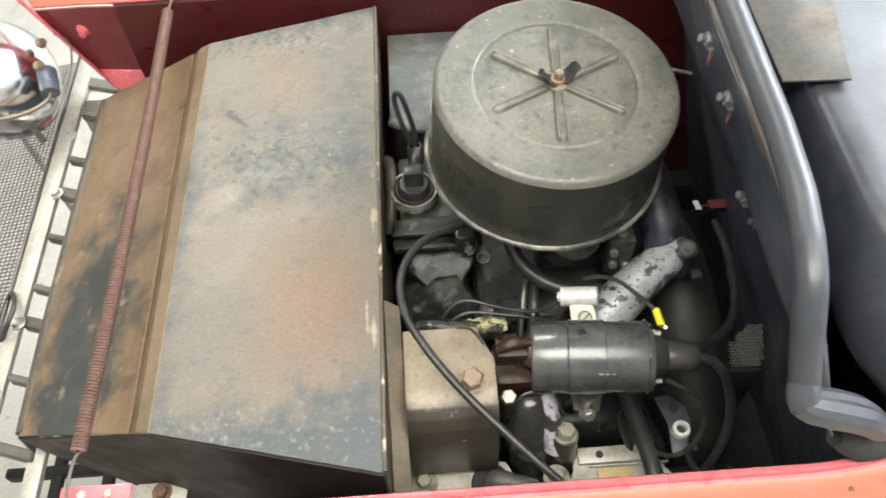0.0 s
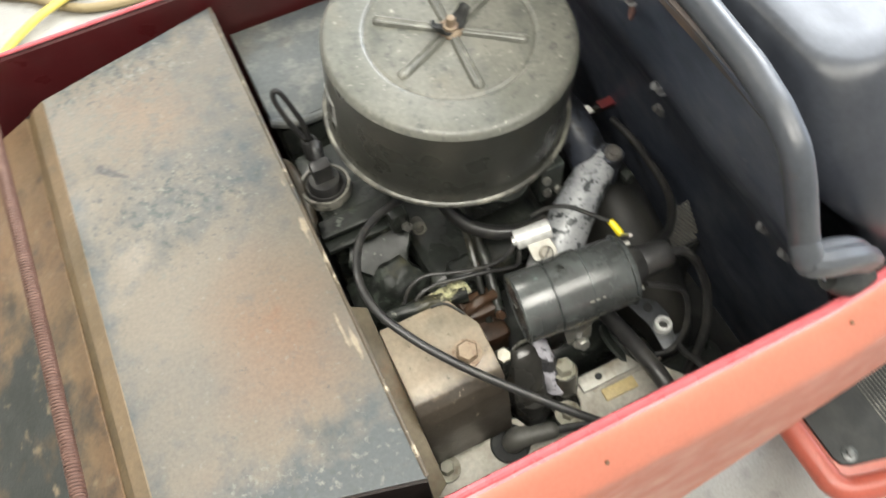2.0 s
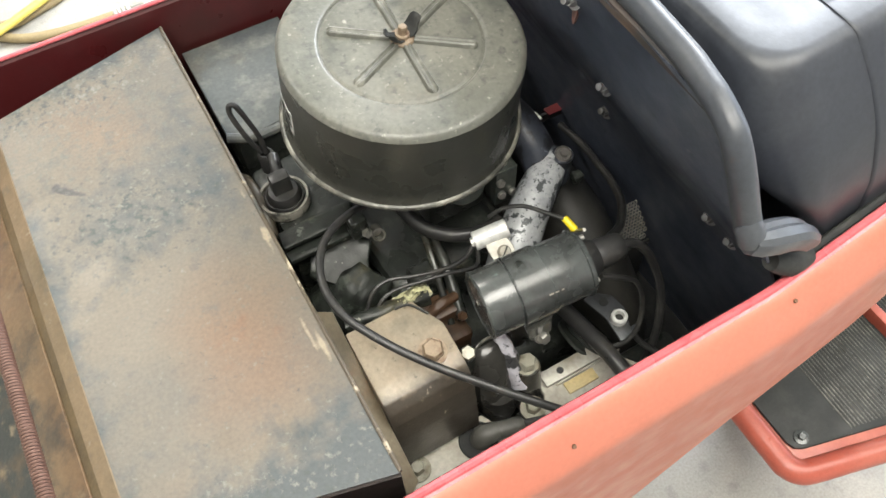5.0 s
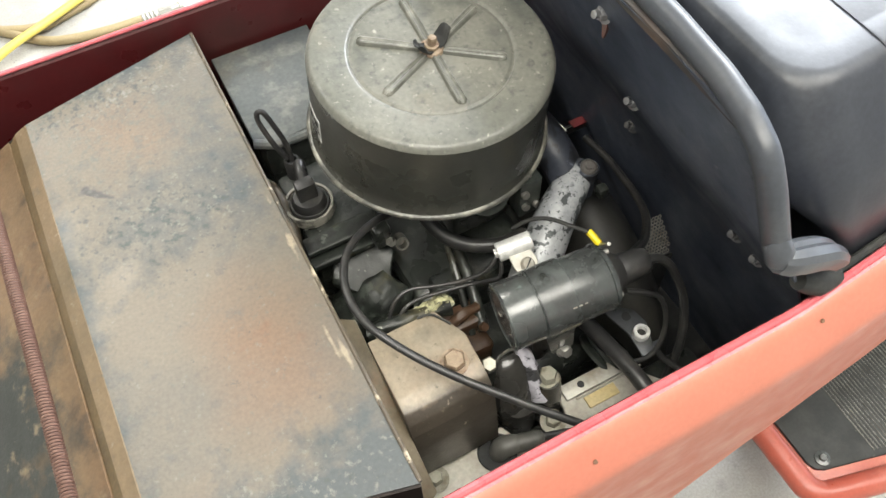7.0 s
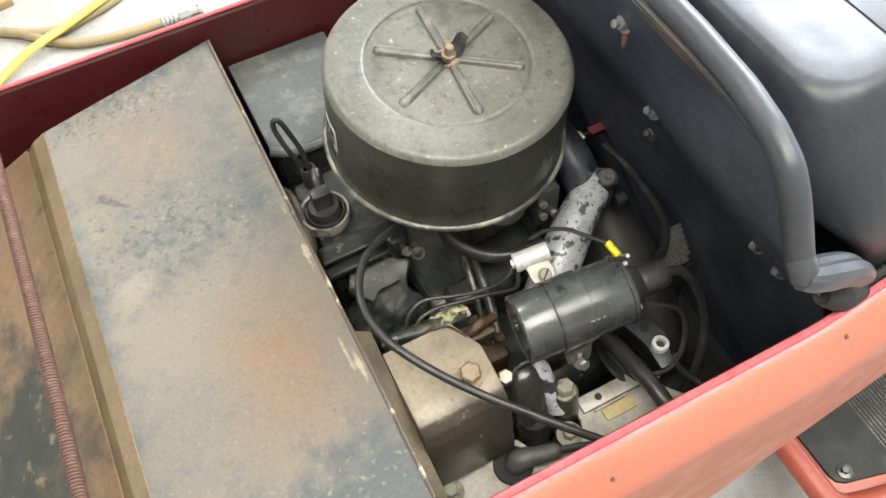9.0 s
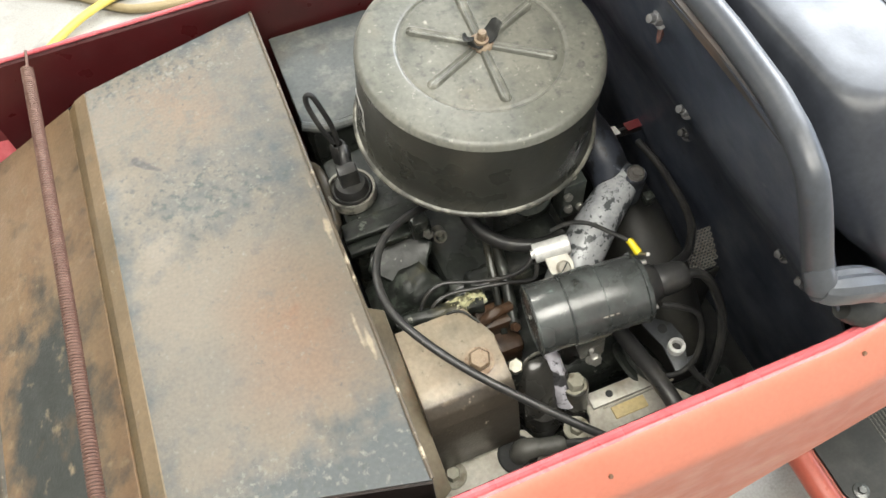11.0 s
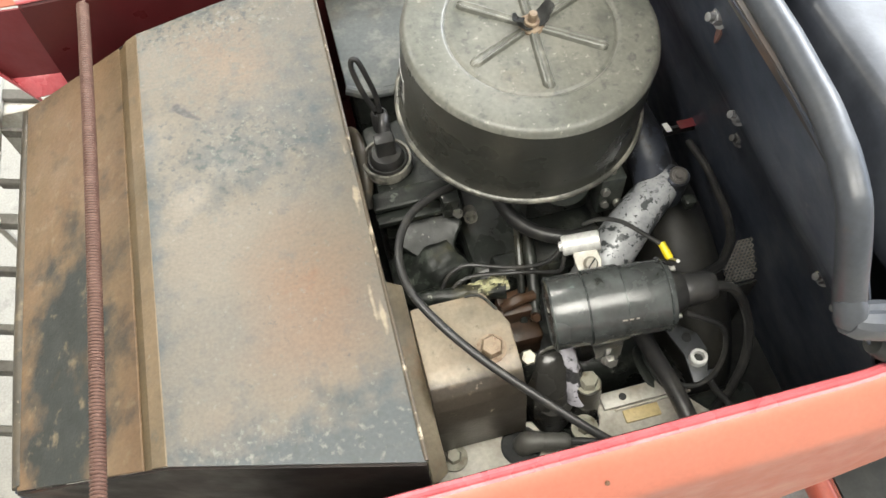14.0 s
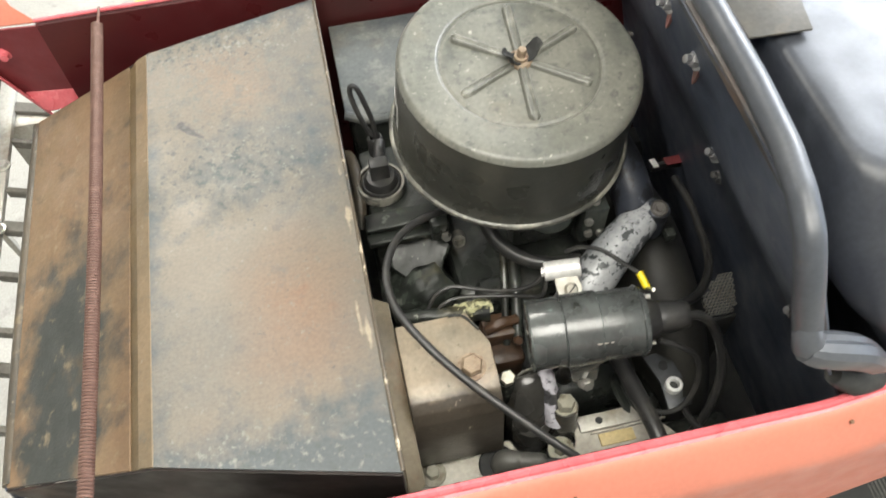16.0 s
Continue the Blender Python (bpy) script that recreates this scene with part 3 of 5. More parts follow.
part("bulkhead_shade", sheet(rows, 0.0015), M_DARK, body, "black sheet added behind the bulkhead, standing for shade")

# rubber bulb trim: its line as (y, x, z), the same on both sides
TRIM = ((0.237, 0.2500, 0.955), (0.243, 0.2450, 0.971), (0.250, 0.2405, 0.991), (0.257, 0.2365, 1.012), (0.265, 0.2342, 1.0295), (0.272, 0.2335, 1.040), (0.280, 0.2338, 1.048), (0.300, 0.2365, 1.0545), (0.330, 0.2410, 1.0570), (0.380, 0.2430, 1.0600), (0.506, 0.2430, 1.0640))


def trim_at(y):
    q = y if y < 0.506 else 1.012 - y
    ys = [r[0] for r in TRIM]
    return float(np.interp(q, ys, [r[1] for r in TRIM])), float(np.interp(q, ys, [r[2] for r in TRIM]))


ys = [0.766 - 0.004 * i for i in range(132)]
pts = [(trim_at(y)[0], y, trim_at(y)[1]) for y in ys if y > 0.2365]
BULB = [(math.cos(a) * 1.02, math.sin(a) * 0.98) for a in [2 * math.pi * k / 20 for k in range(20)]]
pts = [p for p in pts if p[1] > 0.2455]
FOOT = [(1.0, 0.25), (0.92, 0.62), (0.62, 0.92), (0.12, 1.0), (-0.25, 0.66), (-0.55, 0.74), (-0.92, 0.42), (-1.0, -0.15), (-0.8, -0.72), (-0.2, -1.0), (0.5, -0.9), (0.92, -0.45)]
part("edge_trim", tube(pts[::2] + [(0.2400, 0.2435, 0.986), (0.2415, 0.2395, 0.976)], 0.0092, 18, 3, section=BULB), M_TRIM, body, "grey-black rubber bulb edge trim", smooth=60)
part("edge_trim", tube([(0.2385, 0.2395, 0.977), (0.247, 0.238, 0.974), (0.262, 0.2365, 0.9685), (0.281, 0.2355, 0.9585), (0.299, 0.2345, 0.941), (0.311, 0.234, 0.926)], [0.0086, 0.0112, 0.0120, 0.0116, 0.0098, 0.0046], 18, 4, section=FOOT), M_TRIM, body, "grey-black rubber trim end bent along the rim", smooth=28)
part("trim_pad", tube([(0.286, 0.240, 0.912), (0.304, 0.236, 0.902), (0.322, 0.236, 0.900)], [0.007, 0.0115, 0.009], 14, 4), M_DARK, body, "black rubber pad under the trim end")
rows = []
for y in ys:
    if y > 0.24:
        x, z = trim_at(y)
        rows.append([(x + 0.003, y, z - 0.006), (min(x + 0.001, bulk_x(z - 0.018) - 0.003), y, z - 0.012), (bulk_x(z - 0.020) - 0.003, y, z - 0.020)])
part("trim_skirt", sheet(rows, 0.002), M_SKIRT, body, "brown-stained flat skirt of the trim")
for loc, way in (((0.251, 0.506, 1.018), 1), ((0.250, 0.455, 1.008), 1), ((0.288, 0.438, 0.913), 0), ((0.337, 0.483, 0.810), 0), ((0.331, 0.323, 0.833), 0), ((0.330, 0.296, 0.829), 0)):
    z = loc[2]
    p = Vector((bulk_x(z) + (-0.001 if way else 0.0), loc[1], z))
    w = Vector((-0.95, 0, 0.31)) if way else Vector((-0.88, 0, 0.47))
    b = hex_head(0.0098, 0.0065, aim(p, w, 17), washer=0.0082, wt=0.001)
    lathe([(0.0032, 0), (0.0032, 0.011), (0, 0.0115)], 12, aim(p, w), bm=b)
    part("flange_nut", b, M_NUT, body, "zinc plated flange nut")
    if way:
        part("rust_run", slab([p + Vector((0.0035, dy, dz)) for dy, dz in ((-0.0035, -0.009), (0.0025, -0.009), (0.0022, -0.015), (0.0008, -0.023), (-0.0012, -0.0235), (-0.003, -0.016))], (-0.0021, 0, -0.0005)), M_STREAK, body, "rubbed pink streak below the nut")

# ---- fuel tank: a moulded shell that bulges over the bulkhead ----
tank = thing("fuel_tank", (0.48, 0.51, 0.80), "black moulded plastic fuel tank behind the bulkhead", "tank")


def tank_ring(x0, x1, y0, y1, z, r, n=7):
    out = []
    for cx, cy, a0 in ((x1 - r, y1 - r, 0), (x0 + r, y1 - r, 90), (x0 + r, y0 + r, 180), (x1 - r, y0 + r, 270)):
        for k in range(n):
            a = radians(a0 + 90 * k / (n - 1))
            out.append((cx + r * math.cos(a), cy + r * math.sin(a), z))
    return out


def tank_shell(levels):
    b = bmesh.new()
    rings = [[b.verts.new(p) for p in tank_ring(*lv)] for lv in levels]
    k = len(rings[0])
    for a, c in zip(rings, rings[1:]):
        for i in range(k):
            b.faces.new((a[i], a[(i + 1) % k], c[(i + 1) % k], c[i]))
    b.faces.new(rings[0])
    b.faces.new(rings[-1])
    bmesh.ops.recalc_face_normals(b, faces=b.faces)
    return b


LEVELS = [(0.400, 0.64, 0.256, 0.72, 0.70, 0.012), (0.378, 0.64, 0.252, 0.72, 0.79, 0.012), (0.366, 0.64, 0.250, 0.73, 0.83, 0.012), (0.353, 0.64, 0.2485, 0.735, 0.865, 0.013), (0.336, 0.64, 0.248, 0.74, 0.900, 0.016), (0.316, 0.64, 0.2505, 0.74, 0.930, 0.022), (0.298, 0.64, 0.2545, 0.74, 0.946, 0.032), (0.289, 0.64, 0.2585, 0.74, 0.958, 0.038), (0.286, 0.64, 0.2640, 0.74, 0.974, 0.042), (0.285, 0.64, 0.2705, 0.73, 0.988, 0.042), (0.2850, 0.64, 0.278, 0.73, 1.000, 0.042), (0.2850, 0.64, 0.286, 0.72, 1.012, 0.040), (0.2855, 0.64, 0.294, 0.72, 1.0215, 0.038), (0.2860, 0.64, 0.3005, 0.71, 1.0285, 0.036), (0.2868, 0.64, 0.3050, 0.70, 1.0335, 0.035), (0.2882, 0.63, 0.3090, 0.69, 1.0370, 0.035), (0.2910, 0.63, 0.3130, 0.69, 1.0392, 0.034), (0.2960, 0.62, 0.3185, 0.68, 1.0402, 0.033), (0.310, 0.60, 0.335, 0.66, 1.0408, 0.03)]


def splay(b, seam=0.0):
    """Let the near face follow the rim, which runs outwards to the rear, and lean the front edge of a cowl by the seam's slant."""
    for v in b.verts:
        if v.co.y < 0.42:
            v.co.y += (v.co.x - 0.40) * 0.055
        if seam and v.co.x < 0.5:
            v.co.x += (1.0 - v.co.z) * seam
    return b


part("tank_shell", splay(tank_shell(LEVELS)), M_TANK, tank, smooth=80)
REAR = [(0.370, 1.0, lv[2] - 0.0012, 0.42, lv[4] + 0.0010, 0.004) for lv in LEVELS[1:]]
part("rear_cowl", splay(tank_shell(REAR), 0.16), M_TANK, tank, "black rear cowl beyond a vertical seam", smooth=60)
part("cover_plate", slab([(0.266, 0.431, 1.0445), (0.311, 0.429, 1.0445), (0.330, 0.53, 1.0445), (0.330, 0.66, 1.0445), (0.266, 0.66, 1.0445)], (0, 0, 0.002), 0.0007), M_COVER, tank, "worn grey-brown steel cover plate")
# invented black block, so the hollow under the tank stays dark
part("recess_shade", slab([(0.40, 0.276, 0.90), (0.40, 0.276, 0.84), (0.43, 0.276, 0.502), (0.66, 0.276, 0.502), (0.66, 0.276, 0.90)], (0, 0.468, 0)), M_DARK, tank, "black block added under the tank, standing for the recess's shade")
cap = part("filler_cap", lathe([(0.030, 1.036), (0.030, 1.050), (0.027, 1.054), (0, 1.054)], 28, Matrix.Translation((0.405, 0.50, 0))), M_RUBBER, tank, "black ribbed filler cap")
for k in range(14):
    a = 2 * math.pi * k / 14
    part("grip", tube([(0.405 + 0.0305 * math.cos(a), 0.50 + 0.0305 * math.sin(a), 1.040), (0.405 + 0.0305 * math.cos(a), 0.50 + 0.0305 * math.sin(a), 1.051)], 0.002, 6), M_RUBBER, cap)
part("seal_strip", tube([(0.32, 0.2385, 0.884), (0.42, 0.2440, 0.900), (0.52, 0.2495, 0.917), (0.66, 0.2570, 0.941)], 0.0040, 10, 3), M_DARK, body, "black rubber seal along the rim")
# the shade of the gap beside the tank, built as a black sheet
part("gap_shade", sheet([[(x, 0.2365 + max(0.0, x - 0.29) * 0.055, 0.868 + (x - 0.28) * 0.17), (x, 0.245, 0.78), (x, 0.262, 0.70)] for x in (0.362, 0.42, 0.50, 0.60, 0.66)], 0.002), M_DARK, body, "black sheet added between rim and tank as the gap's shade")
# ---- footboard ----
foot = thing("footboard", (0.55, 0.17, 0.42), "red steel footboard with a black ribbed rubber mat", "footboard")
EDGE = [(0.4235, 0.40), (0.4235, 0.25), (0.4235, 0.165), (0.425, 0.150), (0.433, 0.138), (0.447, 0.1315), (0.50, 0.118), (0.56, 0.1025), (0.66, 0.078), (0.80, 0.05), (0.95, 0.03)]
part("tray", slab([(x, y, 0.425) for x, y in EDGE] + [(0.95, 0.40, 0.425)], (0, 0, 0.027), 0.003), M_FOOT, foot)
part("raised_edge", tube([(x - 0.001, y - 0.0065, 0.4545) for x, y in EDGE], 0.0155, 14, 4), M_FOOT, foot, "rounded red tray edge")
M0 = [(0.4425, 0.38), (0.4425, 0.166), (0.446, 0.156), (0.455, 0.150), (0.50, 0.1385), (0.56, 0.123), (0.66, 0.098), (0.80, 0.07), (0.94, 0.052), (0.94, 0.38)]
mat_ob = part("rubber_mat", slab([(x, y, 0.452) for x, y in M0], (0, 0, 0.0055), 0.0012), M_MAT, foot, "black ribbed rubber foot mat")
b = bmesh.new()
for k in range(84):
    x = 0.524 + 0.0050 * k
    tube([(x, 0.139 - (x - 0.53) * 0.22, 0.4577), (x + 0.004, 0.37, 0.4577)], 0.0010, 5, 1, bm=b)
part("rib", b, M_RIB, mat_ob, "fine moulded ribs with worn pale tops")["kind"] = "stuff"
b = hex_head(0.009, 0.004, aim((0.4615, 0.162, 0.460), (0, 0, 1)))
lathe([(0.0095, 0.457), (0.0095, 0.4595), (0.005, 0.4605)], 20, Matrix.Translation((0.4615, 0.162, 0)), b)
part("bolt", b, M_COIL, foot, "dark bolt through the mat")
part("divider", box(0.650, 0.664, 0.085, 0.38, 0.452, 0.478, 0.004, 2), M_FOOT, foot, "red raised divider across the tray")
part("hanger", box(0.50, 0.54, 0.255, 0.29, 0.45, 0.56, 0.003), M_DARK, foot)
part("hanger", box(0.44, 0.90, 0.26, 0.30, 0.45, 0.50, 0.003), M_DARK, foot)

# ---- engine shroud ----
shroud = thing("engine_shroud", (-0.12, 0.506, 0.62), "rust-stained grey sheet metal cooling shroud over the engine", "shroud")
YC, TOPZ, F_HALF, R_HALF = 0.506, 0.869, 0.212, 0.2545


def half(x):
    return F_HALF + (R_HALF - F_HALF) * (x + 0.186) / 0.172


b = bmesh.new()
nx, ny = 10, 26
grid = []
for i in range(nx + 1):
    x = -0.186 + 0.172 * i / nx
    h = half(x)
    grid.append([b.verts.new((x, YC + h * (2 * j / ny - 1), TOPZ + 0.0012 * noise.noise((x * 14, j * 0.33, 1.7)) - (0.0012 if i in (0, nx) or j in (0, ny) else 0))) for j in range(ny + 1)])
for i in range(nx):
    for j in range(ny):
        b.faces.new((grid[i][j], grid[i + 1][j], grid[i + 1][j + 1], grid[i][j + 1]))
bmesh.ops.recalc_face_normals(b, faces=b.faces)
bmesh.ops.solidify(b, geom=list(b.faces), thickness=0.002)
part("top_plate", b, M_SHROUD, shroud, smooth=50)
a0, a1 = Vector((-0.1865, YC - F_HALF, TOPZ - 0.001)), Vector((-0.1865, YC + F_HALF, TOPZ - 0.001))
f0, f1 = Vector((-0.336, 0.338, 0.775)), Vector((-0.336, 0.745, 0.775))
dn = Vector((-0.094, 0, 0.150)).normalized()
sd = (f0 - a0).normalized()
se = (f1 - a1).normalized()
part("fold_lip", slab([a0, a1, a1 + se * 0.016, a0 + sd * 0.016], dn * -0.002, 0.0007, 1), M_LIPFOLD, shroud, "pale rubbed folded lip")
part("groove", slab([a0 + sd * 0.0155 - dn * 0.0012, a1 + se * 0.0155 - dn * 0.0012, a1 + se * 0.0275 - dn * 0.0032, a0 + sd * 0.0275 - dn * 0.0032], dn * -0.002), M_OLIVE, shroud, "shallow olive-brown fold beside the lip")
part("front_flap", slab([a0 + sd * 0.0272 - dn * 0.0018, a1 + se * 0.0272 - dn * 0.0018, f1, f0], dn * -0.002, 0.0008, 1), M_FLAP, shroud, "rusty brown sloping front flap with dark patches")
part("front_lip", tube([f0 + Vector((0.002, 0.003, -0.004)), f0 + Vector((0, 0.15, -0.004)), f1 + Vector((0.002, -0.003, -0.004))], 0.0068, 12, 3), M_REAR, shroud, "rolled front edge")
part("front_skirt", slab([f0 + Vector((-0.003, 0, -0.004)), f1 + Vector((-0.003, 0, -0.004)), f1 + Vector((-0.008, 0, -0.045)), f0 + Vector((-0.008, 0, -0.045))], (0.002, 0, 0), 0.0006, 1), M_BULKHEAD, shroud)
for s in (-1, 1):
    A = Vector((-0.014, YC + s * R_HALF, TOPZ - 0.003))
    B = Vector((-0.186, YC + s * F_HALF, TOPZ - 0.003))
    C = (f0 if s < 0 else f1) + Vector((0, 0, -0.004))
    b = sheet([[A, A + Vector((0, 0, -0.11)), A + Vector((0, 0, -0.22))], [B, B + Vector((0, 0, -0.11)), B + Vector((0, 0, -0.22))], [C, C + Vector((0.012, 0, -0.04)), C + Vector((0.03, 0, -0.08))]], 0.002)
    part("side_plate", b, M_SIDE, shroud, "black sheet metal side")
part("rear_plate", slab([(-0.0135, YC - R_HALF, TOPZ - 0.002), (-0.0135, YC + R_HALF, TOPZ - 0.002), (-0.0125, YC + R_HALF, 0.64), (-0.0125, YC - R_HALF, 0.64)], (-0.002, 0, 0), 0.0006, 1), M_REAR, shroud, "flaking rusty rear face")
part("rear_flange", slab([(-0.0125, 0.252, 0.790), (-0.0125, 0.40, 0.858), (0.0005, 0.395, 0.853), (0.0015, 0.262, 0.786)], (-0.001, 0, -0.002), 0.0006, 1), M_FLANGE, shroud, "tan grimy folded flange")
part("worn_edge", tube([(-0.0135, YC - R_HALF + 0.001, TOPZ - 0.0012), (-0.0135, YC, TOPZ - 0.0008), (-0.0135, YC + R_HALF - 0.001, TOPZ - 0.0012)], 0.0016, 8, 12), M_EDGE, shroud, "chipped pale rear edge")
part("side_bracket", box(-0.245, -0.20, 0.288, 0.305, 0.724, 0.727, 0.001), M_SLOT, shroud, "stained steel bracket")
part("bolt", hex_head(0.010, 0.005, aim((-0.222, 0.296, 0.728), (0, 0, 1)), washer=0.009), M_RUST, shroud)
part("bulge", tube([(-0.010, 0.60, 0.80), (-0.006, 0.575, 0.815), (-0.006, 0.54, 0.81), (-0.010, 0.515, 0.79)], 0.006, 12), M_REAR, shroud, "flaking bulge on the rear face")
part("slot", box(-0.0128, -0.0118, 0.735, 0.742, 0.835, 0.848), M_DARK, shroud)

# ---- engine ----
engine = thing("engine", (0.12, 0.45, 0.50), "greasy black small flat twin petrol engine", "engine")
part("crankcase", box(0.0, 0.232, 0.335, 0.70, 0.50, 0.70, 0.02, 3), M_BLACK, engine)
# stained cover plate on the near cylinder, with a round cut-out
b = bmesh.new()
outline = [(-0.008, 0.205), (0.252, 0.205), (0.246, 0.255), (0.222, 0.285), (0.215, 0.302), (0.146, 0.307), (0.141, 0.292)]
outline += [(0.115 + 0.028 * math.cos(radians(a)), 0.298 + 0.028 * math.sin(radians(a))) for a in range(-20, -170, -15)]
outline += [(0.083, 0.30), (0.0, 0.31), (-0.008, 0.31)]
slab([(x, y, 0.732) for x, y in outline], (0, 0, -0.006), 0.001, 1, b)
cover = part("cylinder_cover", b, M_ALU, engine, "stained cast aluminium cylinder cover")
part("pad", box(0.146, 0.212, 0.291, 0.306, 0.7325, 0.7375, 0.0015), M_SLOT, cover, "pale machined pad with a hole")
part("hole", lathe([(0.0034, 0.7372), (0.0034, 0.7379), (0, 0.7379)], 14, Matrix.Translation((0.165, 0.2985, 0))), M_DARK, cover)
part("label_plate", box(0.161, 0.193, 0.276, 0.2875, 0.7325, 0.7350, 0.001), M_LABEL, cover, "yellowed data plate")
part("raised_rib", box(0.155, 0.225, 0.2885, 0.2905, 0.7325, 0.7355, 0.0008), M_ALU, cover)
part("cylinder_head", box(0.0, 0.30, 0.21, 0.30, 0.56, 0.692, 0.01), M_BLACK, engine)
for x, y in ((0.010, 0.2855), (0.125, 0.2815)):
    bolt = part("bolt", hex_head(0.0115, 0.007, aim((x, y, 0.7350), (0, 0, 1), 10), washer=0.0118, wt=0.0026), M_BOLT, engine, "dull cover bolt with washer")
# well round the spark plug
part("plug_well", lathe([(0.0165, 0.7325), (0.0175, 0.7330), (0.0165, 0.7335), (0.0155, 0.7328)], 28, Matrix.Translation((0.068, 0.281, 0))), M_DARK, engine, "dark rim of the plug hole")
part("plug_hole", lathe([(0.016, 0.7322), (0.016, 0.7327), (0, 0.7327)], 28, Matrix.Translation((0.068, 0.281, 0))), M_DARK, engine)

# governor cover: a folded steel box with a cut corner
b = bmesh.new()
sec = [(0.290, 0.742), (0.296, 0.790), (0.3005, 0.812), (0.306, 0.8225), (0.314, 0.829), (0.326, 0.8325), (0.350, 0.836), (0.379, 0.840), (0.379, 0.742)]
slab([(0.001, y, z) for y, z in sec], (0.074, 0, 0), 0.0015, 2, b)
for v in b.verts:
    if v.co.y > 0.36 and v.co.x > 0.06:
        v.co.x -= (v.co.y - 0.36) * 0.75
gov = part("governor_cover", b, M_GOV, engine, "rust-stained folded steel cover")
bolt_m = aim((0.0555, 0.333, 0.8345), (0.0, -0.12, 1), 12)
part("bolt", hex_head(0.0155, 0.0085, bolt_m, washer=0.0118, wt=0.0018), M_NUTRUST, gov, "rusty hexagon bolt")
part("stud", lathe([(0.0042, 0.0068), (0.0042, 0.0088), (0, 0.0090)], 14, bolt_m), M_NUTRUST, gov)
part("lid_edge", tube([(0.046, 0.3785, 0.8405), (0.058, 0.376, 0.8405), (0.068, 0.362, 0.839)], 0.0012, 6), M_DARK, gov)

# oily pipe with pale gunk behind the cover
part("oil_pipe", roughen(tube([(0.012, 0.418, 0.775), (0.05, 0.412, 0.778), (0.09, 0.408, 0.775)], 0.0080, 14), 0.0020, 110, 1), M_FLAKE, engine, "oily pipe behind the cover")
b = bmesh.new()
grid = []
for i in range(31):
    row = []
    for k in range(15):
        u, v = 2 * i / 30 - 1, 2 * k / 14 - 1
        n = noise.noise((i * 0.31, k * 0.37, 4.2)) + 0.5 * noise.noise((i * 0.8, k * 0.9, 1.1))
        hgt = 0.0055 * (1 - u * u) * (1 - v * v) + 0.0042 * n
        row.append(b.verts.new((0.073 + 0.021 * u, 0.4115 + 0.0085 * v + 0.002 * u, 0.7800 + hgt)))
    grid.append(row)
for i in range(30):
    for k in range(14):
        b.faces.new((grid[i][k], grid[i + 1][k], grid[i + 1][k + 1], grid[i][k + 1]))
part("dried_oil", b, M_GUNK, engine, "pale dried oil residue", smooth=70)
# rusty casting beside the cover
b = box(0.080, 0.118, 0.372, 0.412, 0.68, 0.735, 0.005, 2)
box(0.083, 0.122, 0.392, 0.418, 0.72, 0.752, 0.004, 2, b)
tube([(0.084, 0.398, 0.757), (0.10, 0.402, 0.760), (0.116, 0.404, 0.757)], 0.005, 10, bm=b)
part("casting", roughen(b, 0.0013, 90, 3), M_CASTING, engine, "oily rust brown casting")
part("bolt", hex_head(0.008, 0.005, aim((0.112, 0.385, 0.752), (0.2, -0.6, 0.8))), M_CASTING, engine)
# cylinder top with flaking paint, ledges and fins
part("cylinder_barrel", roughen(tube([(0.012, 0.462, 0.730), (0.045, 0.462, 0.750), (0.062, 0.468, 0.758)], [0.030, 0.030, 0.022], 20, 5), 0.0020, 90, 2), M_FLAKE, engine, "dark barrel with flaking paint")
head_plate = slab([(0.004, 0.480, 0.777), (0.026, 0.460, 0.770), (0.057, 0.463, 0.775), (0.071, 0.483, 0.786), (0.053, 0.503, 0.792), (0.024, 0.509, 0.792)], (0, 0.002, -0.007), 0.0015, 1)
bmesh.ops.triangulate(head_plate, faces=[f for f in head_plate.faces if len(f.verts) > 4])
part("head_plate", roughen(head_plate, 0.0020, 95, 4), M_FLAKE, engine, "angled casting with flaking grey-green paint")
part("gasket_ledge", roughen(box(-0.006, 0.072, 0.486, 0.500, 0.795, 0.803, 0.002), 0.0016, 120, 5), M_FLAKE, engine)
part("gasket_ledge", roughen(box(-0.006, 0.066, 0.496, 0.516, 0.806, 0.812, 0.002), 0.0014, 120, 5, 3.0), M_FLAKE, engine)
part("head_block", roughen(box(0.0, 0.070, 0.50, 0.60, 0.70, 0.806, 0.006), 0.002, 80, 7), M_BLACK, engine)
part("head_block", roughen(box(0.070, 0.20, 0.43, 0.60, 0.68, 0.755, 0.012), 0.004, 60, 9), M_BLACK, engine)
part("clip", box(0.052, 0.068, 0.474, 0.488, 0.806, 0.832, 0.003), M_BLACK, engine, "black cable clip")
part("clip_screw", hex_head(0.008, 0.005, aim((0.064, 0.473, 0.815), (0.3, -0.8, 0.4))), M_ZINC, engine)
part("nipple", lathe([(0.0065, 0), (0.0065, 0.016), (0.0045, 0.0165), (0.004, 0.006), (0, 0.006)], 14, aim((0.080, 0.492, 0.782), (-0.1, -0.75, 0.55))), M_WORN_RIM, engine, "open nipple with a worn pale rim")
part("tappet_block", roughen(box(0.085, 0.125, 0.425, 0.455, 0.70, 0.765, 0.012, 3), 0.002, 90, 3), M_BLACK, engine)
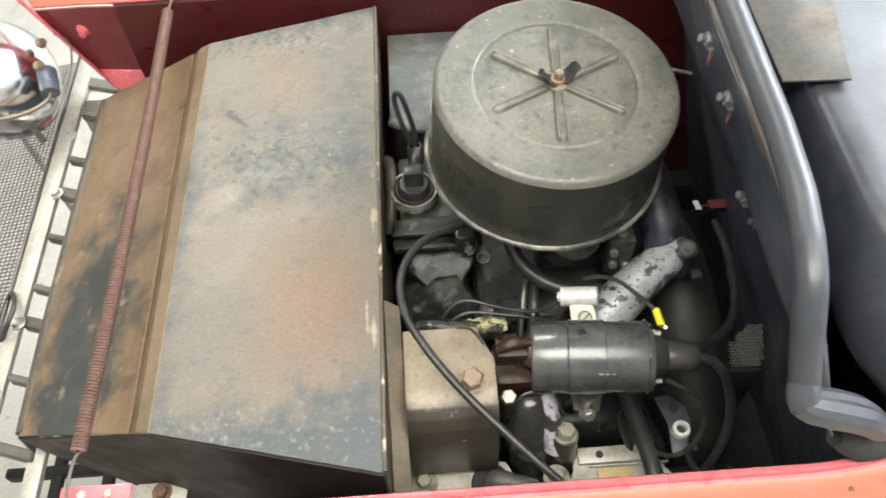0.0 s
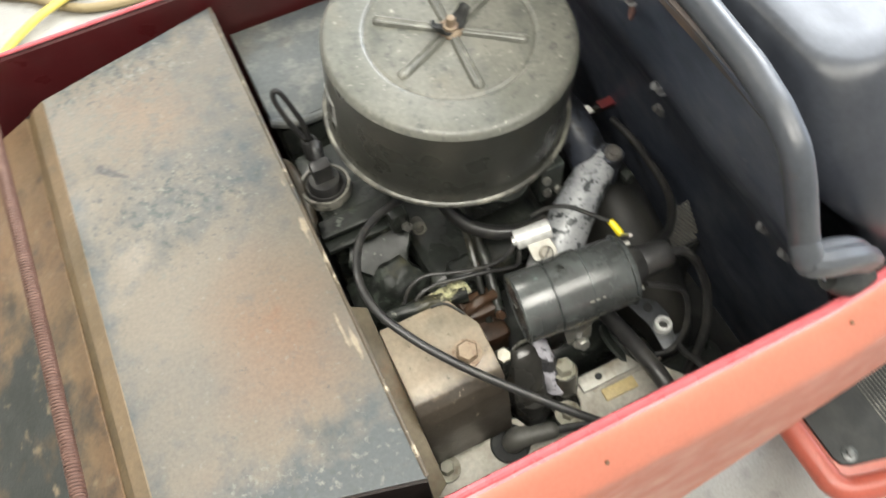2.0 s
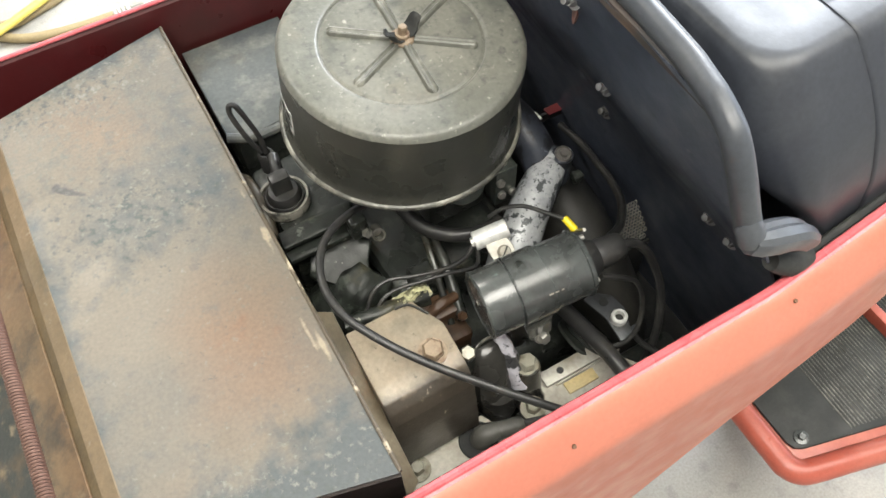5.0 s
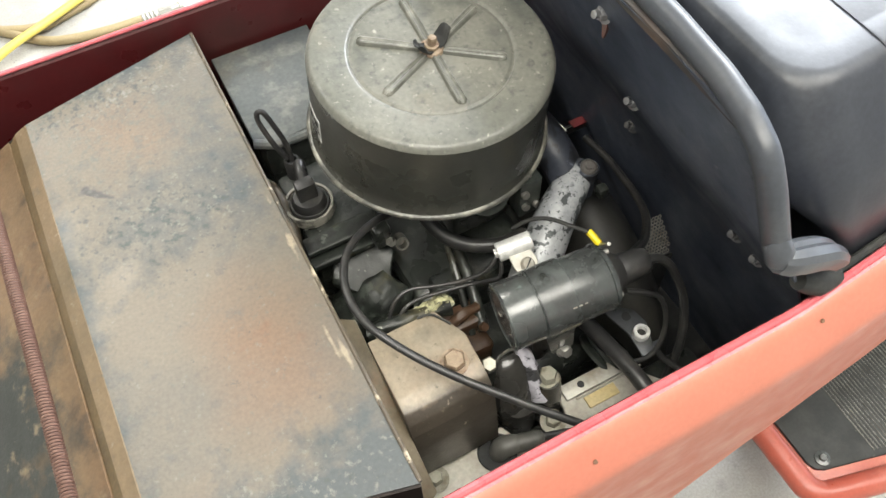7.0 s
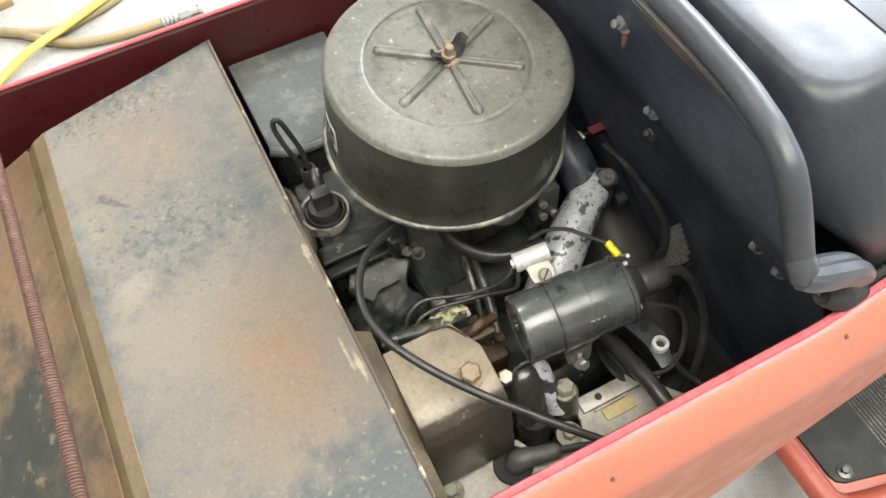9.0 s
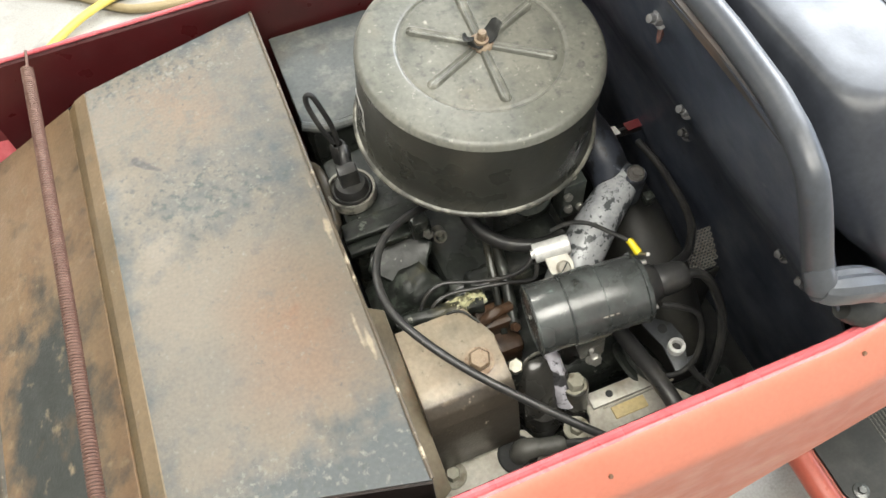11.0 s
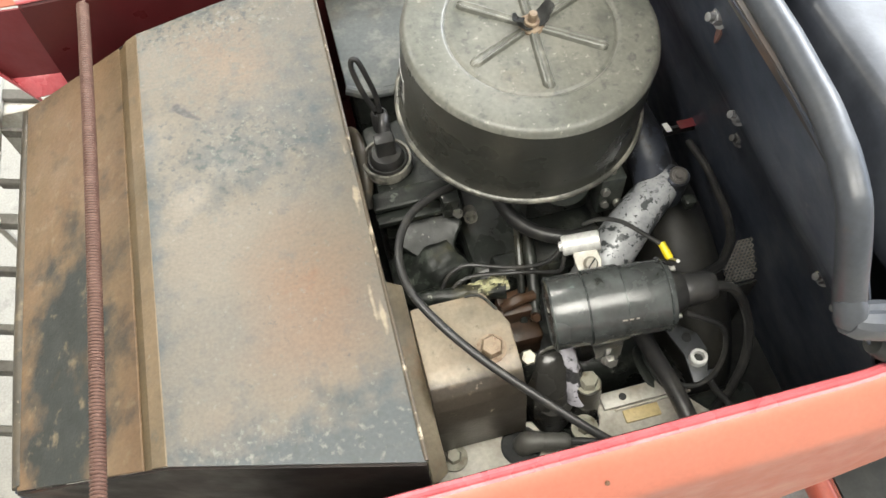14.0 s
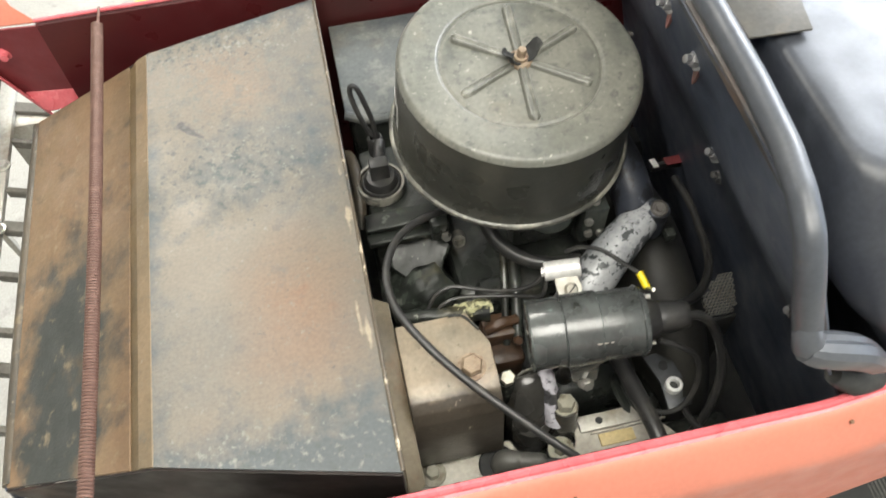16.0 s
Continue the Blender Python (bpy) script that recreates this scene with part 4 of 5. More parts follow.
# rods and breather hose below the air cleaner
part("push_rod", tube([(0.128, 0.470, 0.775), (0.122, 0.43, 0.765), (0.114, 0.385, 0.742)], 0.0056, 12), M_BLACK, engine, "dark greasy rod")
part("push_rod", tube([(0.118, 0.465, 0.78), (0.111, 0.43, 0.765), (0.104, 0.39, 0.735)], 0.0036, 10), M_BLACK, engine)
part("breather_hose", tube([(0.098, 0.478, 0.835), (0.108, 0.455, 0.818), (0.128, 0.438, 0.808), (0.155, 0.428, 0.804), (0.18, 0.43, 0.80)], 0.0066, 14), M_RUBBER, engine, "dusty black breather hose")
# carburettor
part("carburettor", box(0.130, 0.195, 0.478, 0.545, 0.76, 0.845, 0.008, 2), M_BLACK, engine, "black carburettor body")
part("carburettor_throat", lathe([(0.036, 0.835), (0.036, 0.850), (0.041, 0.853), (0.041, 0.862)], 32, Matrix.Translation((0.148, 0.502, 0))), M_BULKHEAD, engine)
b = lathe([(0.022, 0), (0.025, 0.002), (0.025, 0.006), (0.020, 0.009), (0, 0.010)], 28, aim((0.160, 0.474, 0.828), (0.05, -0.45, 0.85)))
M_GREENZINC = material("greenish_plated_steel", (0.11, 0.12, 0.108), 0.4, 0.4, [((0.07, 0.085, 0.08), 40, 0.5, 0.65, 7)], bump=0.3)
part("choke_cover", b, M_GREENZINC, engine, "greenish plated choke cover")
part("adjuster", box(0.190, 0.213, 0.455, 0.474, 0.786, 0.836, 0.002), M_GREENZINC, engine, "greenish plated adjuster bracket")
for p, w in (((0.208, 0.4545, 0.800), (0, -1, 0.3)), ((0.196, 0.4545, 0.803), (-0.2, -1, 0.3)), ((0.202, 0.464, 0.836), (0, 0, 1)), ((0.194, 0.4545, 0.822), (0, -1, 0.3))):
    part("screw", lathe([(0.0042, 0), (0.0042, 0.003), (0.0035, 0.004), (0, 0.004)], 14, aim(p, w)), M_ZINC, engine, "small slotted screw")
# intake pipe: peeling silver in front, dark flaking behind
intake = part("intake_pipe", tube([(0.158, 0.388, 0.762), (0.172, 0.397, 0.787), (0.195, 0.414, 0.804), (0.218, 0.431, 0.814), (0.238, 0.4440, 0.819), (0.252, 0.4530, 0.821), (0.259, 0.4570, 0.819)], [0.0205, 0.0212, 0.0202, 0.0186, 0.0168, 0.0140, 0.0090], 24, 5), M_PEEL, engine, "silver intake pipe with peeling paint")
M_DARKPEEL = material("flaking_blue_black_paint", (0.034, 0.039, 0.052), 0.45, 0.0, [((0.014, 0.015, 0.018), 45, 0.49, 0.52, 10), ((0.12, 0.125, 0.145), 60, 0.61, 0.64, 9)], bump=0.4, bump_scale=150)
part("intake_branch", tube([(0.236, 0.4445, 0.8175), (0.243, 0.472, 0.821), (0.240, 0.505, 0.828), (0.234, 0.56, 0.828), (0.222, 0.62, 0.82)], [0.0160, 0.0190, 0.022, 0.022, 0.021], 20, 5), M_DARKPEEL, engine, "blue-black flaking intake branch")
b = lathe([(0.0078, 0), (0.0082, 0.001), (0.0082, 0.0025), (0.0070, 0.004), (0.0060, 0.0024), (0.0040, 0.0024), (0.0036, 0.005), (0, 0.005)], 24, aim((0.255, 0.4445, 0.835), (0.05, -0.25, 0.95)))
part("intake_bolt", b, M_MESH, intake, "round steel bolt head with a washer")
part("bolt_boss", tube([(0.254, 0.446, 0.80), (0.255, 0.4445, 0.835)], 0.0105, 14), M_DARKPEEL, engine)
part("lug", box(0.262, 0.272, 0.428, 0.438, 0.80, 0.812, 0.002), M_BLACK, engine)
# flywheel housing, sooty
part("flywheel_housing", lathe([(0.0, 0.236), (0.130, 0.237), (0.160, 0.242), (0.180, 0.252), (0.188, 0.268), (0.182, 0.286), (0.160, 0.306), (0.10, 0.322), (0, 0.324)], 64, Matrix.Translation((0, 0.475, 0.585)) @ pose(0, 0, 0, 0, 90, 0)), M_FLY, engine, "dusty dark flywheel housing", smooth=60)
# outlet neck: a slanted pipe stub on a round flange, with a scuffed web to its bolt
M_NECK = material("oily_black_neck_paint", (0.034, 0.033, 0.030), 0.26, 0.0, [((0.095, 0.070, 0.038), 25, 0.54, 0.68, 7), ((0.30, 0.30, 0.31), 60, 0.63, 0.66, 8), ((0.012, 0.012, 0.012), 60, 0.6, 0.7, 5)], bump=0.4, bump_scale=160)
M_WEB = material("peeled_silver_patches", (0.040, 0.040, 0.042), 0.35, 0.0, [((0.42, 0.41, 0.45), 45, 0.465, 0.49, 8), ((0.02, 0.02, 0.02), 90, 0.60, 0.66, 6)], bump=0.5, bump_scale=160)
b = lathe([(0.0205, 0.690), (0.0205, 0.726), (0.0195, 0.736), (0.015, 0.741), (0, 0.742)], 28, Matrix.Translation((0.108, 0.316, 0)))
loft([((0.1050, 0.3140, 0.716), 0.0200, 0.0150, 0), ((0.1045, 0.3155, 0.738), 0.0215, 0.0150, -12), ((0.1050, 0.3200, 0.760), 0.0208, 0.0140, -28), ((0.1068, 0.3265, 0.779), 0.0172, 0.0105, -42), ((0.1076, 0.3325, 0.7880), 0.0142, 0.0065, -48), ((0.1080, 0.3352, 0.7905), 0.0112, 0.0030, -50)], 10, b)
neck = part("outlet_neck", roughen(b, 0.0011, 80, 1), M_NECK, engine, "oily black outlet neck on a round flange")
part("neck_rim", tube([(0.0945, 0.3325, 0.7875), (0.099, 0.3360, 0.7905), (0.108, 0.3378, 0.7920), (0.1165, 0.3368, 0.7915)], 0.0013, 8, 5), M_WORN_RIM, neck, "worn pale upper edge")
part("neck_web", roughen(tube([(0.119, 0.336, 0.791), (0.1215, 0.325, 0.779), (0.1235, 0.315, 0.764), (0.1255, 0.305, 0.744)], [0.0065, 0.0085, 0.0085, 0.0095], 14, 5), 0.0016, 110, 1), M_WEB, neck, "black web with peeled silver patches")
part("bolt_boss", tube([(0.134, 0.300, 0.70), (0.134, 0.306, 0.745), (0.134, 0.309, 0.764)], [0.0125, 0.012, 0.0115], 18, 4), M_NECK, engine)
part("bolt", hex_head(0.0145, 0.009, aim((0.134, 0.3095, 0.765), (0.02, 0.05, 1), 8), washer=0.0105, wt=0.0015), M_BOLT, engine, "pale hexagon bolt on the neck")
part("bolt", hex_head(0.0118, 0.010, aim((0.0862, 0.331, 0.799), (-0.1, -0.3, 1), 20)), M_BOLT, engine, "pale hexagon bolt")
part("bolt_boss", tube([(0.0865, 0.333, 0.72), (0.0855, 0.331, 0.799)], 0.0075, 12), M_FLAKE, engine)
# far cover plate
b = bmesh.new()
slab([(-0.004, 0.632, 0.826), (0.02, 0.622, 0.826), (0.10, 0.63, 0.826), (0.105, 0.763, 0.826), (-0.004, 0.763, 0.826)], (0, 0, -0.003), 0.001, 1, b)
M_FARPLATE = material("blue_grey_worn_steel", (0.076, 0.083, 0.081), 0.6, 0.0, [((0.150, 0.150, 0.136), 30, 0.50, 0.64, 10), ((0.05, 0.058, 0.064), 12, 0.50, 0.66, 8), ((0.085, 0.072, 0.052), 9, 0.56, 0.72, 7)], bump=0.25)
part("far_cover", b, M_FARPLATE, engine, "blue-grey worn steel far cylinder cover", smooth=40)
part("far_cover_lip", tube([(-0.004, 0.632, 0.824), (0.02, 0.622, 0.822), (0.06, 0.624, 0.821), (0.10, 0.63, 0.824)], 0.005, 10), M_FARPLATE, engine)
part("far_cylinder", box(0.0, 0.22, 0.62, 0.755, 0.52, 0.82, 0.01), M_BLACK, engine)

# pump / belt pulley and slotted bracket by the flywheel
M_BLACKZINC = material("grimy_grey_steel", (0.072, 0.076, 0.082), 0.4, 0.3, [((0.04, 0.04, 0.036), 40, 0.5, 0.65, 7), ((0.24, 0.235, 0.21), 110, 0.64, 0.72, 5)], bump=0.3)
pulley = part("pulley", lathe([(0.0, -0.008), (0.030, -0.008), (0.030, -0.005), (0.024, -0.002), (0.030, 0.001), (0.030, 0.004), (0.024, 0.007), (0, 0.008)], 30, aim((0.212, 0.318, 0.722), (0.75, 0.1, 0.65))), M_BLACK, engine, "black grooved pulley")
b = slab([(0.222, 0.345, 0.742), (0.235, 0.347, 0.742), (0.247, 0.335, 0.744), (0.249, 0.318, 0.746), (0.238, 0.290, 0.746), (0.226, 0.292, 0.744), (0.229, 0.318, 0.742)], (0, 0, 0.003), 0.001)
slot_br = part("slotted_bracket", b, M_BLACKZINC, engine, "grey slotted adjuster bracket")
part("hole", lathe([(0.0045, 0.7455), (0.0045, 0.7462), (0, 0.7462)], 14, Matrix.Translation((0.237, 0.333, 0))), M_DARK, slot_br)
part("ring_nut", lathe([(0.0078, 0.746), (0.0078, 0.753), (0.0068, 0.754), (0.0046, 0.754), (0.0042, 0.748)], 24, Matrix.Translation((0.2375, 0.311, 0)), cap=False), M_WHITE, slot_br, "bright bushing with a dark bore")
part("bore", lathe([(0.0044, 0.749), (0, 0.749)], 20, Matrix.Translation((0.2375, 0.311, 0)), cap=False), M_DARK, slot_br)
part("pad", box(0.230, 0.250, 0.293, 0.300, 0.741, 0.746, 0.0015), M_BLACKZINC, slot_br)

# ---- air cleaner, leaning a little ----
CX, CY = 0.138, 0.524
LEAN_M = Matrix.Translation((CX, CY - 0.0044, 0.9708)) @ pose(0, 0, 0, 4.5, 2.6, 0) @ Matrix.Translation((0, 0, -0.9710))
cleaner = thing("air_cleaner", (CX, CY, 0.86), "round dusty black air cleaner held by a wing nut", "air cleaner")
R = 0.0985
part("housing", lathe([(R - 0.003, 0.9690), (R - 0.0004, 0.9674), (R, 0.962), (R + 0.0012, 0.902), (R + 0.0022, 0.8925), (R + 0.0042, 0.8896), (R + 0.0048, 0.8882), (R + 0.003, 0.8860), (0.05, 0.884), (0, 0.884)], 96, LEAN_M, cap=False), M_CLEANER_SHADED, cleaner, "black enamelled drum with a rolled bottom rim, side coloured darker for shade")
rim_m = lathe([(R + 0.0032, 0.8906), (R + 0.0056, 0.8902), (R + 0.0068, 0.8886), (R + 0.0064, 0.8868), (R + 0.0040, 0.8856)], 96, LEAN_M, cap=False)
part("bottom_rim", rim_m, M_WORN_RIM, cleaner, "rolled bottom rim worn bright", smooth=60)
prof = [(0, 0.9643), (0.0615, 0.9643), (0.0630, 0.9640), (0.0639, 0.9630), (0.0650, 0.9630), (0.0659, 0.9641), (0.0668, 0.9648), (0.0682, 0.9650), (0.074, 0.9651), (0.084, 0.9650), (0.0922, 0.9647), (0.0945, 0.9641), (0.0962, 0.9629), (0.0974, 0.9613), (R + 0.0001, 0.9592)]
LIFT = Matrix.Translation((0, 0, 0.008))
lid = part("lid", lathe(prof, 96, LEAN_M @ LIFT, cap=False), M_CLEANER, cleaner, "dusty pressed lid with six ribs, coloured lighter as lit from above", smooth=50)
PRESSED = [(-1, -0.1), (-0.86, 0.22), (-0.66, 0.62), (-0.42, 0.74), (-0.18, 0.52), (0.18, 0.52), (0.42, 0.74), (0.66, 0.62), (0.86, 0.22), (1, -0.1), (0.5, -0.4), (-0.5, -0.4)]
for k in range(6):
    a = radians(-33.5 + 60 * k)
    d = Vector((math.cos(a), math.sin(a), 0))
    z = Vector((0, 0, 0.9640))
    b = tube([d * 0.009 + z, d * 0.014 + z, d * 0.050 + z, d * 0.0560 + z, d * 0.0590 + z - Vector((0, 0, 0.0006))], [0.0036, 0.0044, 0.0050, 0.0050, 0.0024], 14, 4, section=PRESSED)
    b.transform(LEAN_M @ LIFT)
    part("rib", b, M_PRESSED, lid)
# stamped wing nut: a rusty collar, the stud's end, and two ears bent up from thin sheet
nut = bmesh.new()
lathe([(0.0098, 0.9642), (0.0100, 0.9658), (0.0088, 0.9672), (0.0060, 0.9676)], 24, bm=nut)
lathe([(0.0060, 0.9665), (0.0056, 0.9700), (0.0036, 0.9704)], 16, bm=nut)
nut.transform(LEAN_M @ LIFT)
wn = part("wing_nut", nut, M_NUTRUST, cleaner, "rusty stamped wing nut with black ears")
stud = lathe([(0.0036, 0.968), (0.0036, 0.9765), (0.0030, 0.9775), (0, 0.9778)], 14)
stud.transform(LEAN_M @ LIFT)
part("stud", stud, M_NUTRUST, wn)
EAR = ((0.0050, 0.9672), (0.0085, 0.9682), (0.0112, 0.9708), (0.0128, 0.9745), (0.0146, 0.9778), (0.0172, 0.9792))
for s in (-1, 1):
    rows = []
    for i, (q, z) in enumerate(EAR):
        w = (0.0058, 0.0066, 0.0064, 0.0056, 0.0050, 0.0038)[i]
        rows.append([(s * (q - 0.0022 * abs(k) ** 2), w * k, z + 0.0016 * k * k) for k in (-1, -0.5, 0, 0.5, 1)])
    b = sheet(rows, 0.0010)
    b.transform(pose(0, 0, 0, 0, 0, 14))
    b.transform(LEAN_M @ LIFT)
    part("wing", b, M_DARK, wn, "thin black ear", smooth=60)
M_STICKER = material("grimy_white_sticker", (0.45, 0.45, 0.43), 0.5, 0.0, [((0.22, 0.22, 0.20), 80, 0.5, 0.62, 6)], bump=0.1)
# paper label on the drum, its print too small to read
b = bmesh.new()
arc = [radians(168 + 14 * k / 8) for k in range(9)]
for z0, z1 in ((0.912, 0.938),):
    lo = [b.verts.new(((R + 0.0007) * math.cos(a), (R + 0.0007) * math.sin(a), z0)) for a in arc]
    hi = [b.verts.new(((R + 0.0007) * math.cos(a), (R + 0.0007) * math.sin(a), z1)) for a in arc]
    for i in range(8):
        b.faces.new((lo[i], lo[i + 1], hi[i + 1], hi[i]))
bmesh.ops.recalc_face_normals(b, faces=b.faces)
bmesh.ops.solidify(b, geom=list(b.faces), thickness=-0.0005)
b.transform(LEAN_M)
sticker = part("sticker", b, M_STICKER, cleaner, "worn white sticker")
for z0, z1, a0, a1 in ((0.9135, 0.919, 169, 178), (0.921, 0.9245, 172, 181), (0.927, 0.9355, 169.5, 174), (0.927, 0.9355, 176, 180.5)):
    b = bmesh.new()
    ar = [radians(a0 + (a1 - a0) * k / 5) for k in range(6)]
    lo = [b.verts.new(((R + 0.0015) * math.cos(a), (R + 0.0015) * math.sin(a), z0)) for a in ar]
    hi = [b.verts.new(((R + 0.0015) * math.cos(a), (R + 0.0015) * math.sin(a), z1)) for a in ar]
    for i in range(5):
        b.faces.new((lo[i], lo[i + 1], hi[i + 1], hi[i]))
    b.transform(LEAN_M)
    part("print_bar", b, M_DARK, sticker)

# ---- ignition coil ----
coil = thing("ignition_coil", (0.15, 0.335, 0.80), "black cylindrical ignition coil in a clamp", "ignition coil")
M_WORN_COIL = material("rubbed_coil_seam", (0.035, 0.04, 0.04), 0.3, 0.1, [((0.13, 0.15, 0.145), 45, 0.5, 0.66, 7)], bump=0.1)
c0, c1 = Vector((0.1030, 0.3420, 0.8507)), Vector((0.1945, 0.3319, 0.8574))
w = c1 - c0
wl = w.length
wn_ = w.normalized()
CM = aim(c0, w)
part("can", lathe([(0, 0.001), (0.0255, 0.001), (0.0262, 0), (0.0275, 0.0003), (0.0282, 0.0015), (0.0282, wl * 0.30), (0.0276, wl * 0.305), (0.0276, wl * 0.96), (0.0262, wl), (0.024, wl), (0, wl)], 44, CM), M_COIL, coil)
clamp = part("clamp", lathe([(0.0277, wl * 0.31), (0.0292, wl * 0.31), (0.0292, wl * 0.60), (0.0277, wl * 0.60)], 44, CM, cap=False), M_COIL, coil, "black sheet metal clamp band")
b = slab([c0 + wn_ * wl * 0.31 + Vector((0, -0.020, -0.019)), c0 + wn_ * wl * 0.60 + Vector((0, -0.020, -0.019)), Vector((0.160, 0.315, 0.797)), Vector((0.150, 0.311, 0.789)), Vector((0.139, 0.316, 0.797))], (0, 0.004, 0.001), 0.0008)
part("clamp_tail", b, M_COIL, coil)
part("clamp_bolt", hex_head(0.0095, 0.006, aim((0.1500, 0.314, 0.7965), (0.05, -0.9, 0.42), 10), washer=0.0072), M_ZINC, coil, "small zinc plated clamp bolt")
part("clamp_boss", tube([(0.150, 0.318, 0.796), (0.149, 0.335, 0.775), (0.146, 0.345, 0.74)], 0.008, 12), M_NECK, coil)
b = bmesh.new()
for k in range(3):
    box(0, 0.0035 - 0.0006 * k, -0.0005, 0.0005, 0, 0.0004, 0, 1, b, Matrix.Translation(c0 + wn_ * wl * (0.50 + 0.055 * k)) @ pose(0, -0.0235, 0.0180, 50, 0, -6))
part("print_bar", b, M_SLOT, coil, "worn pale print")
for u in (0.0015, wl * 0.30, wl * 0.605, wl * 0.955):
    part("seam", lathe([(0.0278, u - 0.0007), (0.0290, u - 0.0003), (0.0290, u + 0.0003), (0.0278, u + 0.0007)], 44, CM, cap=False), M_WORN_COIL, coil, "rolled seam rubbed pale", smooth=60)
part("front_bar", box(-0.002, 0.002, -0.0006, 0.0006, -0.0006, 0, 0, 1, m=CM @ Matrix.Translation((0.004, -0.002, 0.0007))), M_SLOT, coil, "small pale print mark")
tower = part("tower", tube([c1 - wn_ * 0.002, c1 + wn_ * 0.006, c1 + wn_ * 0.012], [0.020, 0.0165, 0.0135], 20, 3), M_RUBBER, coil, "black plastic tower")
part("boot", tube([c1 + wn_ * 0.008, c1 + wn_ * 0.016, c1 + wn_ * 0.030, c1 + wn_ * 0.036], [0.0125, 0.0132, 0.0118, 0.0095], 18, 4), M_RUBBER, coil, "black rubber coil boot")
for dy, dz, mat in ((0.014, 0.012, M_ZINC), (-0.014, -0.014, M_ZINC)):
    p = c1 + Vector((0, dy, dz))
    b = lathe([(0.0022, 0), (0.0022, 0.008), (0, 0.0085)], 10, aim(p, w))
    hex_head(0.006, 0.003, aim(p + wn_ * 0.001, w), bm=b)
    part("terminal", b, mat, coil, "small threaded terminal")

# ---- condenser ----
cond = thing("condenser", (0.155, 0.398, 0.80), "small bare metal ignition condenser on a bracket", "condenser")
k0, k1 = Vector((0.1385, 0.4090, 0.827)), Vector((0.1690, 0.4035, 0.833))
kl = (k1 - k0).length
part("can", lathe([(0.003, -0.0025), (0.0042, -0.0025), (0.0042, 0.0), (0.0078, 0.0), (0.0086, 0.001), (0.0086, kl - 0.001), (0.0078, kl), (0, kl)], 28, aim(k0, k1 - k0)), M_WHITE, cond)
b = slab([(0.1445, 0.402, 0.831), (0.163, 0.399, 0.834), (0.166, 0.388, 0.828), (0.164, 0.380, 0.823), (0.147, 0.381, 0.820), (0.1445, 0.390, 0.824)], (0, 0.001, -0.0015), 0.0005, 1)
part("bracket", b, M_SLOT, cond, "pale tinned bracket")
part("screw", lathe([(0.0062, 0), (0.0062, 0.0012), (0.0045, 0.003), (0, 0.0032)], 18, aim((0.156, 0.387, 0.8265), (0.05, -0.45, 0.9))), M_SLOT, cond, "slotted pale screw")
part("screw_slot", box(-0.005, 0.005, -0.0006, 0.0006, 0.0026, 0.0036, 0, 1, m=aim((0.156, 0.387, 0.8265), (0.05, -0.45, 0.9), 35)), M_DARK, cond)
part("bracket_post", tube([(0.155, 0.383, 0.822), (0.156, 0.380, 0.79), (0.158, 0.385, 0.76)], 0.005, 10), M_SLOT, cond)

# ---- wires and cables, each its own thing ----
def wire(name, pts, r, label, mat=M_RUBBER, group="", n=10):
    return single(name, tube(pts, r, n, 6), mat, label, "cable", group)


cable = thing("plug_cable", (0.05, 0.33, 0.80), "black rubber spark plug cable looped over the cover", "cable", "cables")
part("lead", tube([(0.085, 0.488, 0.832), (0.055, 0.478, 0.846), (0.022, 0.455, 0.858), (0.004, 0.42, 0.866), (0.004, 0.385, 0.866), (0.020, 0.352, 0.860), (0.046, 0.318, 0.850), (0.080, 0.283, 0.837), (0.113, 0.253, 0.822), (0.150, 0.226, 0.800)], 0.0034, 14), M_RUBBER, cable)
boot = thing("spark_plug_boot", (0.069, 0.281, 0.733), "dusty rubber spark plug boot in its hole", "plug boot")
part("elbow", tube([(0.070, 0.281, 0.722), (0.0705, 0.2808, 0.733), (0.073, 0.2800, 0.742), (0.080, 0.2780, 0.7455), (0.086, 0.2765, 0.746)], [0.0085, 0.0098, 0.0100, 0.0090, 0.0075], 18, 5), M_BOOT, boot)
part("sleeve", tube([(0.080, 0.278, 0.7455), (0.092, 0.2745, 0.747), (0.103, 0.2715, 0.7475), (0.107, 0.2705, 0.7475)], [0.0074, 0.0076, 0.0072, 0.005], 16, 4), M_BOOT, boot)
part("lead", tube([(0.105, 0.271, 0.7475), (0.130, 0.262, 0.750), (0.16, 0.245, 0.752)], 0.0035, 10, 4), M_RUBBER, boot)
wire("coil_cable", [(0.228, 0.3275, 0.860), (0.242, 0.3250, 0.856), (0.255, 0.3190, 0.838), (0.264, 0.3060, 0.808), (0.264, 0.2930, 0.778), (0.256, 0.2810, 0.748), (0.243, 0.2720, 0.724), (0.232, 0.2660, 0.708)], 0.0040, "black rubber high tension cable from the coil", group="cables")
printed = wire("coil_cable", [(0.222, 0.3320, 0.858), (0.230, 0.3440, 0.838), (0.246, 0.3560, 0.820), (0.270, 0.3690, 0.805), (0.297, 0.3990, 0.787), (0.313, 0.4330, 0.770), (0.322, 0.4640, 0.757), (0.330, 0.4990, 0.745), (0.334, 0.545, 0.730)], 0.0042, "black rubber cable with worn print running behind the intake", group="cables")
run = smooth_path([(0.270, 0.3690, 0.805), (0.297, 0.3990, 0.787), (0.313, 0.4330, 0.770)], 9)
